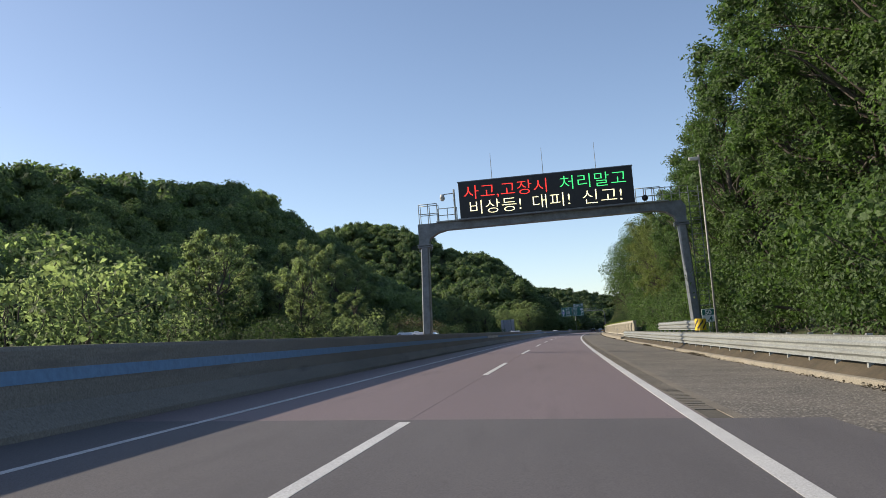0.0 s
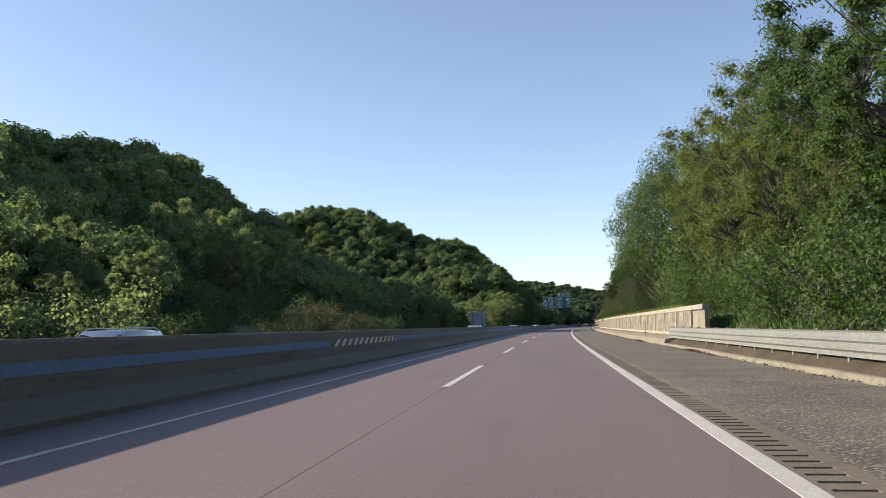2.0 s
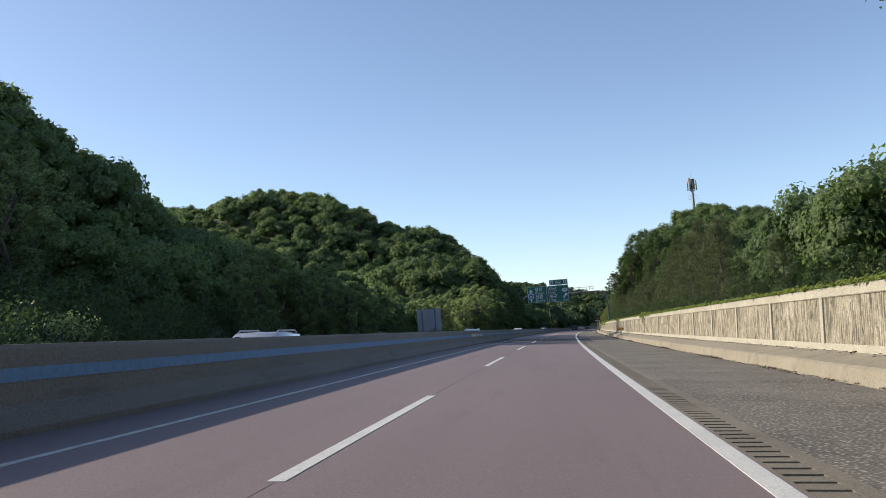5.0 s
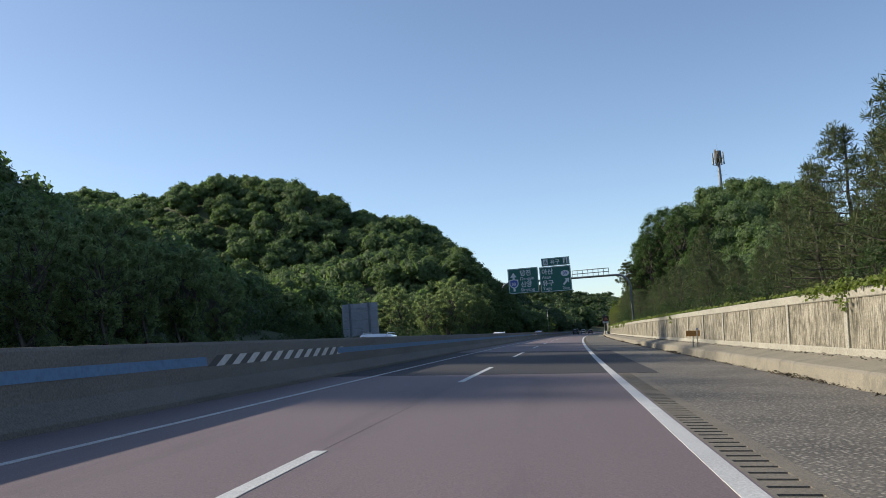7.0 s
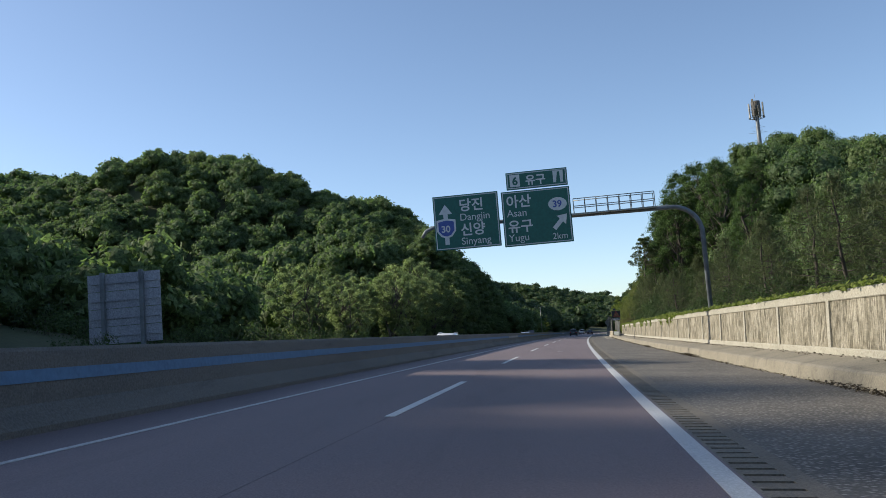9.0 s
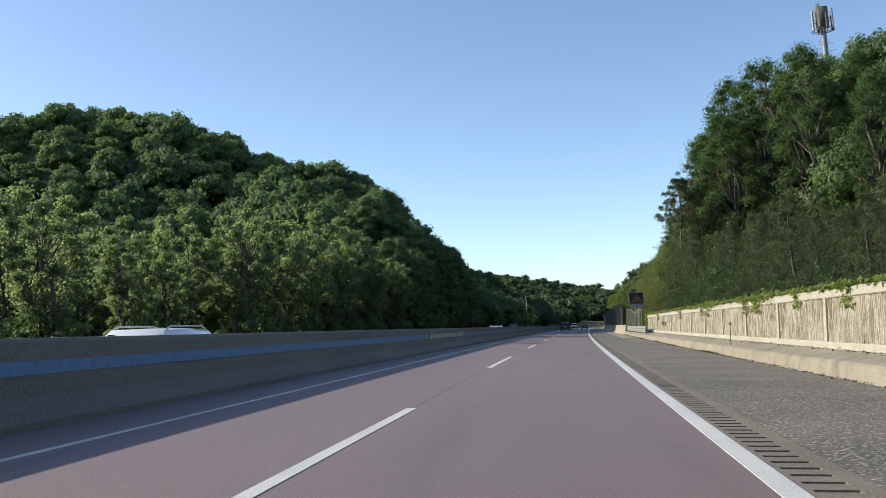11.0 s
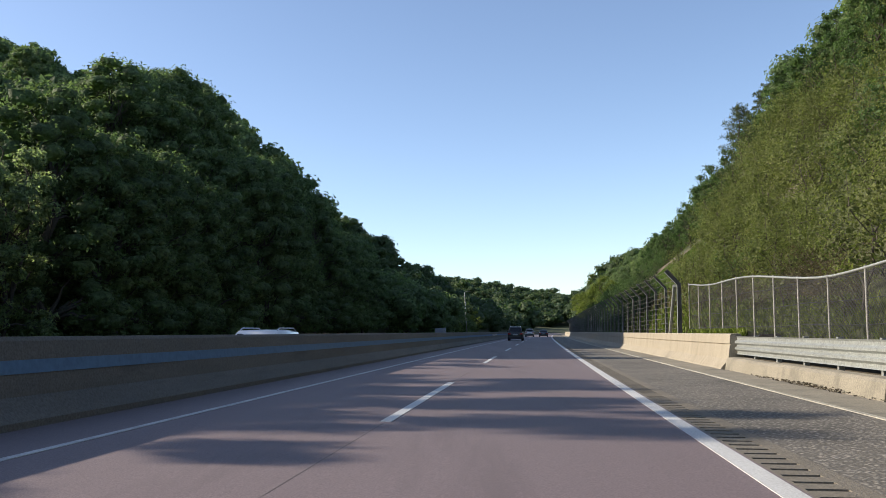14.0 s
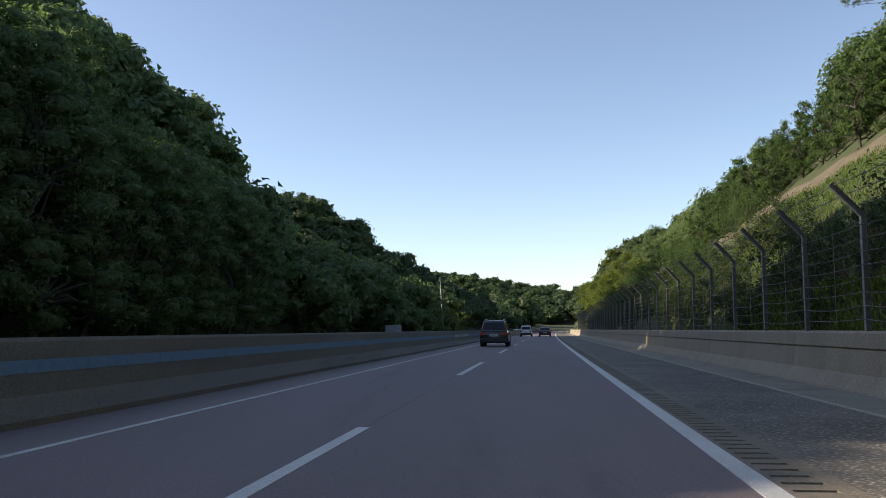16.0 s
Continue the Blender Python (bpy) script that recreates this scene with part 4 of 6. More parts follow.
M_DARK_RED = plain("display_dark_red", (0.09, 0.02, 0.02), 0.5)
M_AMBER = plain("dim_amber", (0.35, 0.17, 0.06), 0.5)
M_YELLOW = plain("hazard_yellow", (0.75, 0.5, 0.03), 0.5)
M_BOARD = surface("sign_back_aluminium", (0.28, 0.29, 0.33), (0.36, 0.37, 0.41), 0.6, 12, 0.5, metal=0.3)
M_PANEL_PV = plain("solar_cell", (0.02, 0.025, 0.05), 0.2)
M_TYRE = plain("tyre_rubber", (0.02, 0.02, 0.02), 0.85)
M_RIM = plain("alloy_rim", (0.5, 0.5, 0.52), 0.3, 0.8)
M_GLASS_CAR = plain("tinted_glass", (0.012, 0.014, 0.016), 0.08)
M_LAMP_RED = plain("tail_lamp_red", (0.4, 0.02, 0.02), 0.25)
M_PLATE = plain("number_plate", (0.6, 0.62, 0.6), 0.4)
M_TRIM = plain("black_plastic", (0.025, 0.025, 0.027), 0.6)


def boxed(name, dims, mat, parent, bevel=0.0, label=""):
    return part(name, box(bmesh.new(), *dims, bevel), mat, parent, label)


def lettering(body, size, x, z, y, mat, parent, name="lettering", wide=1.0, label="", align="LEFT", bold=0.0, fill=None):
    """Letters as a thin mesh on an upright face that looks towards -y."""
    c = bpy.data.curves.new(name, "FONT")
    c.body, c.size, c.extrude, c.align_x, c.offset = body, size, 0.006, align, bold
    o = new("draft", c)
    me = bpy.data.meshes.new_from_object(o.evaluated_get(bpy.context.evaluated_depsgraph_get()))
    bpy.data.objects.remove(o)
    if fill:
        xs, zs = [v.co.x for v in me.vertices], [v.co.y for v in me.vertices]
        kx, kz = (fill[1] - fill[0]) / (max(xs) - min(xs)), (fill[3] - fill[2]) / (max(zs) - min(zs))
        me.transform(Matrix.Diagonal((kx, kz, 1, 1)) @ Matrix.Translation((-min(xs), -min(zs), 0)))
        x, z = fill[0], fill[2]
    me.transform(Matrix.Translation((x, y, z)) @ Matrix.Rotation(radians(90), 4, "X") @ Matrix.Diagonal((wide, 1, 1, 1)))
    me.materials.clear()
    me.materials.append(mat)
    me.name = name
    ob = new(name, me)
    ob.parent = parent
    return tagged(ob, label)


def flat_shape(name, pts, y0, y1, mat, parent, label=""):
    """A thin plate with an outline of (x, z), from y0 to y1."""
    bm = bmesh.new()
    a = [bm.verts.new((x, y0, z)) for x, z in pts]
    b = [bm.verts.new((x, y1, z)) for x, z in pts]
    bm.faces.new(a)
    bm.faces.new(b[::-1])
    for k in range(len(pts)):
        bm.faces.new((a[k], b[k], b[(k + 1) % len(pts)], a[(k + 1) % len(pts)]))
    bmesh.ops.recalc_face_normals(bm, faces=bm.faces[:])
    return part(name, bm, mat, parent, label)


def railing(name, x0, x1, y, z0, z1, parent, posts, r=0.022, bars=2):
    """A handrail whose posts and lower bars are pieces of it."""
    rail = part(name, tube(bmesh.new(), [(x0, y, z1), (x1, y, z1)], r, 6), M_ZINC, parent, "", True)
    for k in range(1, bars):
        z = z1 - (z1 - z0) * k / bars
        part("bar", tube(bmesh.new(), [(x0, y, z), (x1, y, z)], r, 6), M_ZINC, rail)
    for k in range(posts):
        x = x0 + (x1 - x0) * k / (posts - 1)
        part("post", tube(bmesh.new(), [(x, y, z0), (x, y, z1)], r, 6), M_ZINC, rail)
    return rail


def display_gantry(m):
    root = tagged(new("display_gantry"), "steel road gantry carrying a lit message display", "gantry")
    root.matrix_basis = m
    # two columns that lean slightly inwards, tapered box sections
    for name, xb, xt, zb, zt in (("left_column", -8.62, -8.34, -0.2, 6.1), ("right_column", 5.17, 4.86, -0.6, 6.1)):
        bm = bmesh.new()
        rings = []
        for x, z, w in ((xb, zb, 0.23), (xt, zt, 0.20)):
            rings.append([bm.verts.new((x + sx * w, sy * w, z)) for sx, sy in ((-1, -1.3), (-0.75, -1.6), (0.75, -1.6), (1, -1.3), (1, 1.3), (0.75, 1.6), (-0.75, 1.6), (-1, 1.3))])
        for k in range(8):
            bm.faces.new((rings[0][k], rings[0][(k + 1) % 8], rings[1][(k + 1) % 8], rings[1][k]))
        bm.faces.new(rings[1])
        col = part("column", bm, M_STEEL, root, "grey tapered steel column")
        boxed("flange", (xt - 0.36, xt + 0.36, -0.36, 0.36, 6.02, 6.1), M_STEEL, col, 0.01)
        boxed("flange", (xt - 0.36, xt + 0.36, -0.36, 0.36, 6.13, 6.21), M_STEEL, col, 0.01)
        for a in (-0.3, 0.3):
            boxed("rib", (xt + a - 0.03, xt + a + 0.03, -0.02, 0.02, 5.85, 6.02), M_STEEL, col)
    # the beam, with haunches where it meets the columns
    flat_shape("beam", [(-8.62, 6.2), (-8.12, 6.2), (-8.02, 6.5), (-7.6, 6.76), (-7.1, 6.87), (3.6, 6.87), (4.1, 6.76), (4.5, 6.5), (4.62, 6.2), (5.1, 6.2), (5.12, 6.98), (4.92, 7.28), (-8.62, 7.28)], -0.3, 0.3, M_STEEL, root, "dark grey box beam with haunched ends")
    boxed("display_box", (-6.3, 2.62, -0.62, 0.2, 7.34, 9.24), M_LED_BACK, root, 0.02, "matt black message display")
    boxed("display_frame", (-6.33, 2.65, -0.60, -0.5, 9.20, 9.28), M_STEEL, root)
    boxed("display_shelf", (-6.4, 2.7, -0.66, 0.3, 7.26, 7.34), M_STEEL, root)
    for words, mat, label, area in (("사고,고장시", M_LED_RED, "red lit letters", (-6.02, -1.74, 8.27, 9.02)), ("처리말고", M_LED_GREEN, "green lit letters", (-1.06, 2.28, 8.33, 9.04)), ("비상등!", M_LED_CREAM, "cream lit letters", (-5.76, -3.12, 7.5, 8.2)), ("대피!", M_LED_CREAM, "cream lit letters", (-2.5, -0.62, 7.5, 8.2)), ("신고!", M_LED_CREAM, "cream lit letters", (0.03, 2.0, 7.5, 8.2))):
        lettering(words, 1.0, 0, 0, -0.632, mat, root, "lettering", label=label, bold=-0.013, fill=area)
    for x in (-4.55, -1.87, 0.85):
        part("aerial", tube(bmesh.new(), [(x, 0, 9.2), (x, 0, 10.75)], [0.02, 0.01], 6), M_ZINC, root, "thin whip aerial")
    railing("railing", -8.52, -7.55, -0.3, 7.28, 8.3, root, 3)
    railing("railing", -8.52, -7.55, 0.3, 7.28, 8.3, root, 3)
    railing("railing", -7.5, -6.5, -0.3, 7.28, 8.0, root, 3)
    railing("railing", 2.75, 4.0, 0.3, 7.28, 8.15, root, 4)
    railing("railing", 3.2, 5.3, -0.3, 7.28, 8.0, root, 6)
    boxed("walkway", (-7.6, -6.4, -0.45, 0.45, 7.28, 7.34), M_ZINC, root)
    boxed("walkway", (2.7, 4.3, -0.45, 0.45, 7.28, 7.34), M_ZINC, root)
    bm = bmesh.new()
    for x in (5.36, 5.86):
        tube(bm, [(x, 0.1, -0.6), (x, 0.1, 8.0)], 0.025, 6)
    for k in range(28):
        tube(bm, [(5.36, 0.1, 0.2 + k * 0.28), (5.86, 0.1, 0.2 + k * 0.28)], 0.014, 5)
    ladder = part("ladder", bm, M_STEEL, root, "caged steel access ladder")
    for k in range(9):
        ring = [(5.61 + 0.36 * math.cos(a), 0.1 - 0.36 * math.sin(a) * 0.9, 1.9 + 0.72 * k) for a in np.linspace(-0.3, math.pi + 0.3, 9)]
        part("hoop", tube(bmesh.new(), ring, 0.014, 5), M_STEEL, ladder)
    bm = bmesh.new()
    tube(bm, [(-6.58, -0.35, 7.3), (-6.58, -0.35, 8.95)], 0.05, 8)
    tube(bm, [(-6.58, -0.35, 8.75), (-7.15, -0.4, 8.72)], 0.025, 6)
    arm = part("camera_arm", bm, M_ZINC, root)
    bm = bmesh.new()
    bmesh.ops.create_uvsphere(bm, u_segments=12, v_segments=8, radius=0.13, matrix=Matrix.Translation((-7.2, -0.4, 8.5)))
    tube(bm, [(-7.2, -0.4, 8.5), (-7.2, -0.4, 8.72)], [0.14, 0.1], 12)
    part("dome_camera", bm, M_WHITE, arm, "white dome camera", True)
    bm = bmesh.new()
    bmesh.ops.create_uvsphere(bm, u_segments=12, v_segments=8, radius=0.16, matrix=Matrix.Translation((3.15, -0.35, 7.55)))
    part("beacon", bm, M_LED_BACK, root, "dark round beacon", True)
    return root


display_gantry(at_road(71.2, 0.0))
mast = tagged(new("camera_mast"), "slim grey steel mast behind the guard rail", "mast")
mast.matrix_basis = at_road(62.9, 4.7)
part("pole", tube(bmesh.new(), [(0, 0, -0.2), (0, 0, 8.3)], [0.055, 0.04], 10), M_RUST, mast, "", True)
boxed("camera_head", (-0.42, -0.02, -0.07, 0.07, 8.08, 8.22), M_WHITE, mast, 0.03)


def green_panel(root, x0, x1, z0, z1, y):
    p = boxed("sign_panel", (x0, x1, y, y + 0.06, z0, z1), M_SIGN_GREEN, root, 0.012, "dark green sign panel")
    bm = bmesh.new()
    e, w = 0.05, 0.035
    for a in ((x0 + e, x1 - e, z0 + e, z0 + e + w), (x0 + e, x1 - e, z1 - e - w, z1 - e), (x0 + e, x0 + e + w, z0 + e + w, z1 - e - w), (x1 - e - w, x1 - e, z0 + e + w, z1 - e - w)):
        box(bm, a[0], a[1], y - 0.006, y + 0.01, a[2], a[3])
    part("white_border", bm, M_SIGN_WHITE, p)
    return p


def direction_gantry(m):
    root = tagged(new("direction_sign_gantry"), "curved-arm pole with green direction signs over the road", "road sign")
    root.matrix_basis = m
    bend = [(5.0, 0, -0.2), (5.0, 0, 5.05)] + [(3.75 + 1.25 * math.cos(a), 0, 5.05 + 1.25 * math.sin(a)) for a in np.linspace(0.15, math.pi / 2, 8)] + [(-6.9, 0, 6.4), (-7.3, 0, 6.25), (-7.5, 0, 5.95)]
    part("arm", tube(bmesh.new(), bend, [0.105] * (len(bend) - 3) + [0.085, 0.08, 0.075], 12), M_STEEL, root, "grey steel pole bent into a long arm", True)
    boxed("base_plate", (4.8, 5.2, -0.2, 0.2, 0.6, 1.5), M_STEEL, root, 0.02)
    railing("railing", -0.5, 3.05, -0.3, 6.38, 7.05, root, 8, 0.02)
    railing("railing", -0.5, 3.05, 0.3, 6.38, 7.05, root, 8, 0.02)
    boxed("walkway", (-0.6, 3.1, -0.35, 0.35, 6.32, 6.38), M_ZINC, root)
    a = green_panel(root, -6.85, -3.85, 5.25, 7.75, -0.3)
    b = green_panel(root, -3.7, -0.62, 5.15, 7.66, -0.3)
    c = green_panel(root, -3.42, -0.66, 7.72, 8.52, -0.3)
    y = -0.308
    lettering("당진", 0.62, -5.66, 7.02, y, M_SIGN_WHITE, a, bold=0.012)
    lettering("Dangjin", 0.46, -5.66, 6.55, y, M_SIGN_WHITE, a)
    lettering("신양", 0.62, -5.66, 5.9, y, M_SIGN_WHITE, a, bold=0.012)
    lettering("Sinyang", 0.46, -5.66, 5.45, y, M_SIGN_WHITE, a)
    flat_shape("arrow", [(-6.4, 5.5), (-6.2, 5.5), (-6.2, 6.9), (-5.98, 6.9), (-6.3, 7.35), (-6.62, 6.9), (-6.4, 6.9)], y, -0.29, M_SIGN_WHITE, a, "white straight arrow")
    flat_shape("route_shield", [(-6.66, 6.55), (-6.66, 6.15), (-6.5, 5.95), (-6.3, 5.88), (-6.1, 5.95), (-5.94, 6.15), (-5.94, 6.55), (-6.3, 6.62)], y - 0.008, -0.292, M_SIGN_BLUE, a, "blue route shield")
    flat_shape("shield_border", [(-6.74, 6.64), (-6.74, 6.13), (-6.55, 5.88), (-6.3, 5.79), (-6.05, 5.88), (-5.86, 6.13), (-5.86, 6.64), (-6.3, 6.71)], y - 0.003, -0.291, M_SIGN_WHITE, a, "white border of the shield")
    lettering("30", 0.42, -6.54, 6.08, y - 0.016, M_SIGN_WHITE, a, bold=0.01)
    lettering("아산", 0.62, -3.5, 6.95, y, M_SIGN_WHITE, b, bold=0.012)
    lettering("Asan", 0.46, -3.5, 6.5, y, M_SIGN_WHITE, b)
    lettering("유구", 0.62, -3.5, 5.82, y, M_SIGN_WHITE, b, bold=0.012)
    lettering("Yugu", 0.46, -3.5, 5.38, y, M_SIGN_WHITE, b)
    lettering("2km", 0.40, -1.55, 5.32, y, M_SIGN_WHITE, b)
    flat_shape("route_disc", [(-1.2 + 0.42 * math.cos(t), 6.9 + 0.3 * math.sin(t)) for t in np.linspace(0, 2 * math.pi, 17)[:-1]], y, -0.29, M_SIGN_WHITE, b, "white oval route disc")
    lettering("39", 0.42, -1.43, 6.76, y - 0.01, M_SIGN_BLUE, b, bold=0.01)
    flat_shape("arrow", [(-1.5, 5.85), (-1.36, 5.72), (-1.02, 6.08), (-0.9, 5.95), (-0.82, 6.42), (-1.28, 6.36), (-1.16, 6.22)], y, -0.29, M_SIGN_WHITE, b, "white slip road arrow")
    lettering("유구", 0.5, -2.55, 7.92, y, M_SIGN_WHITE, c, bold=0.012)
    boxed("exit_box", (-3.25, -2.8, y, -0.29, 7.85, 8.4), M_SIGN_WHITE, c)
    lettering("6", 0.5, -3.14, 7.94, y - 0.01, M_SIGN_GREEN, c, bold=0.015)
    flat_shape("junction_symbol", [(-1.3, 7.88), (-1.18, 7.88), (-1.1, 8.36), (-1.0, 8.36), (-0.98, 7.88), (-0.86, 7.88), (-0.84, 8.42), (-1.3, 8.42)], y, -0.29, M_SIGN_WHITE, c)
    for x in (-5.9, -4.6, -2.9, -1.3):
        boxed("bracket", (x - 0.04, x + 0.04, -0.24, -0.1, 5.3, 7.6), M_ZINC, root)
    return root


direction_gantry(at_road(276.0, 0.0))


def fog_display(m):
    root = tagged(new("fog_warning_display"), "black solar warning display with an unlit red triangle", "warning sign")
    root.matrix_basis = m
    part("pole", tube(bmesh.new(), [(0.12, 0.05, 0.0), (0.12, 0.05, 3.9)], 0.045, 10), M_ZINC, root, "", True)
    boxed("display_box", (-0.6, 0.6, -0.12, 0.02, 2.82, 3.78), M_LED_BACK, root, 0.03)
    tri = [(-0.46, 2.92), (0.5, 2.92), (0.02, 3.72)]
    flat_shape("red_triangle", tri, -0.13, -0.10, M_SIGN_RED, root)
    flat_shape("triangle_field", [(x * 0.9 + 0.002, 3.19 + (z - 3.19) * 0.9) for x, z in tri], -0.138, -0.128, M_DARK_RED, root)
    lettering("위험", 0.27, -0.19, 3.17, -0.145, M_AMBER, root, bold=0.006)
    lettering("DANGER", 0.19, -0.32, 3.0, -0.145, M_AMBER, root)
    boxed("name_plate", (-0.57, 0.57, -0.1, -0.02, 2.42, 2.8), M_TRIM, root, 0.012)
    boxed("plate_field", (-0.53, 0.53, -0.106, -0.09, 2.46, 2.76), M_SIGN_WHITE, root)
    lettering("안개지역", 0.29, -0.49, 2.51, -0.112, M_NAVY, root, wide=0.92, bold=0.008)
    bm = box(bmesh.new(), -0.19, 0.19, -0.012, 0.012, -0.14, 0.14, 0.004)
    bmesh.ops.transform(bm, matrix=Matrix.Translation((-0.2, 0.02, 3.98)) @ Matrix.Rotation(radians(-28), 4, "X"), verts=bm.verts[:])
    panel = part("solar_panel", bm, M_PANEL_PV, root, "small tilted solar panel")
    boxed("panel_bracket", (-0.22, -0.18, 0.0, 0.04, 3.76, 3.9), M_ZINC, panel)
    return root


fog_display(at_road(364.0, 4.15, 0.0) @ Matrix.Translation((0.0, 0.0, 0.12)))

# the back of a large sign for the other carriageway
board = tagged(new("sign_board_back"), "grey ribbed back of a large sign facing away", "road sign")
board.matrix_basis = at_road(276.0, 0.0)
for k in range(4):
    boxed("panel", (-24.15, -20.4, 0.02, 0.06, 2.25 + 0.85 * k, 3.08 + 0.85 * k), M_BOARD, board, 0.01)
for x in (-23.3, -21.3):
    boxed("leg", (x - 0.09, x + 0.09, -0.2, 0.0, 0.4, 5.7), M_STEEL, board, 0.01)
for k in range(4):
    boxed("stiffener", (-24.1, -20.45, -0.04, 0.02, 2.6 + 0.85 * k, 2.68 + 0.85 * k), M_BOARD, board)
small = tagged(new("small_sign_back"), "small grey sign back beyond the median", "road sign")
small.matrix_basis = at_road(508.0, -19.0, -0.2)
boxed("panel", (-0.95, 0.95, 0, 0.05, 0.9, 1.9), M_BOARD, small, 0.01)
for x in (-0.6, 0.6):
    boxed("leg", (x - 0.05, x + 0.05, 0.05, 0.12, -0.3, 1.8), M_STEEL, small)

# slim lamp mast beyond the median
lamp = tagged(new("lamp_mast"), "tall slim grey mast beyond the far carriageway", "mast")
lamp.matrix_basis = at_road(556.0, -19.0, -0.3)
part("pole", tube(bmesh.new(), [(0, 0, -0.3), (0, 0, 10.4)], [0.12, 0.06], 10), M_ZINC, lamp, "", True)
part("arm", tube(bmesh.new(), [(0, 0, 10.3), (0.5, 0, 10.45), (1.0, 0, 10.45)], 0.03, 6), M_ZINC, lamp)
boxed("lamp_head", (0.9, 1.4, -0.12, 0.12, 10.38, 10.5), M_STEEL, lamp, 0.02)


def telecom_tower(m, low):
    root = tagged(new("telecom_tower"), "grey telecom mast with panel antennas above the trees", "mast")
    root.matrix_basis = m
    part("pole", tube(bmesh.new(), [(0, 0, low), (0, 0, 42.0)], [0.45, 0.32], 12), M_STEEL, root, "", True)
    # the antennas' shaded side is put into their dark steel colour
    core = tube(bmesh.new(), [(0, 0, 39.6), (0, 0, 42.4)], 0.85, 14)
    part("antenna_drum", core, M_POST, root, "grey drum of antennas", True)
    bm = bmesh.new()
    for r in (1.5, 1.2):
        pts = [(r * math.cos(a), r * math.sin(a), 39.2 if r > 1.3 else 40.6) for a in np.linspace(0, 2 * math.pi, 17)]
        tube(bm, pts, 0.05, 6, False)
    for a in np.linspace(0, 2 * math.pi, 9)[:-1]:
        tube(bm, [(0.3 * math.cos(a), 0.3 * math.sin(a), 38.8), (1.5 * math.cos(a), 1.5 * math.sin(a), 39.2)], 0.04, 5)
    part("platform_ring", bm, M_STEEL, root)
    for k, a in enumerate(np.linspace(0.2, 2 * math.pi + 0.2, 9)[:-1]):
        bm = box(bmesh.new(), -0.2, 0.2, -0.1, 0.1, 39.1 + 0.3 * (k % 2), 41.3 + 0.7 * (k % 3), 0.03)
        bmesh.ops.transform(bm, matrix=Matrix.Translation((1.35 * math.cos(a), 1.35 * math.sin(a), 0)) @ Matrix.Rotation(a + math.pi / 2, 4, "Z"), verts=bm.verts[:])
        part("panel_antenna", bm, M_RUST if k % 3 == 1 else M_POST, root)
    part("lightning_rod", tube(bmesh.new(), [(0, 0, 42.2), (0, 0, 44.2)], [0.04, 0.02], 5), M_STEEL, root)
    bm = bmesh.new()
    for z, L in ((36.2, 1.8), (37.2, 1.4)):
        for a in (0.3, 1.4, 2.6, 3.9, 5.0):
            tube(bm, [(0, 0, z), (L * math.cos(a), L * math.sin(a), z + 0.3)], 0.025, 5)
    part("spur", bm, M_STEEL, root)


tower_low = float(terrain(np.array(410.0), np.array(33.5))) * math.cos(BANK) - 33.5 * math.sin(BANK)
telecom_tower(at_road(410.0, 0.0) @ Matrix.Translation((35.3, 0, 0)), tower_low - 0.5)


# ---- guard rails ----
WAVES = [(0.0, 0.0), (0.035, 0.03), (0.035, 0.09), (-0.035, 0.14), (-0.035, 0.19), (0.03, 0.235), (0.03, 0.275), (-0.035, 0.32), (-0.035, 0.37), (0.035, 0.42), (0.035, 0.48), (0.0, 0.52)]
TWO_WAVES = [(0.0, 0.0), (0.035, 0.03), (-0.035, 0.1), (-0.035, 0.17), (0.03, 0.21), (0.03, 0.25), (-0.035, 0.29), (-0.035, 0.36), (0.035, 0.43), (0.0, 0.46)]


def guard_rail(s0, s1, u, h, waves, label, step=4.0, flare=None):
    root = tagged(new("guard_rail"), label, "guard rail")
    n = max(1, int(round((s1 - s0) / step)))
    for k in range(n):
        a, b = s0 + (s1 - s0) * k / n, s0 + (s1 - s0) * (k + 1) / n + 0.12
        d = 0.004 * (k % 2)
        prof = [(u + x - d, h + z) for x, z in waves] + [(u + x + 0.006 - d, h + z) for x, z in waves[::-1]]
        swept("beam", prof, a, b, 2.1, M_ZINC, True, root)
    m = max(2, int((s1 - s0) / 2.0))
    post_me = None
    for k in range(m):
        s = s0 + 0.3 + (s1 - s0 - 0.6) * k / (m - 1)
        if post_me is None:
            post_me = part("post", box(bmesh.new(), 0.045, 0.16, -0.05, 0.05, -h + 0.05, waves[-1][1] + 0.03, 0.006), M_ZINC, root)
            post = post_me
        else:
            post = new("post", post_me.data)
            post.parent = root
        post.matrix_basis = on_road(s, u, h)
    return root


guard_rail(-30, 117, 4.12, 0.38, WAVES, "pale galvanised steel guard rail behind the kerb")
guard_rail(66.5, 84.0, 4.45, 1.0, TWO_WAVES, "short raised galvanised guard rail in front of the gantry column")
end_rail = guard_rail(355.0, 384.5, 4.05, 0.45, WAVES, "pale galvanised guard rail between wall and barrier")
boxed("end_plate", (-0.065, -0.04, -0.1, 0.6, -0.01, 0.53), M_ZINC, end_rail, 0.006, "flat bolted end plate").matrix_basis = on_road(354.8, 4.05, 0.45)
bank_top = swept("verge_bank", [(4.31, 0.4), (4.31, 0.96), (4.8, 1.02), (5.4, 1.05), (5.4, 0.4)], 384.3, 394, 2.0, M_SOIL)
tagged(bank_top, "weedy soil filled up behind the barrier", "verge", kind="structure")
end = tagged(new("hazard_marker"), "rounded rail end wrapped in yellow and black stripes", "marker")
end.matrix_basis = on_road(66.5, 4.52, 1.0)


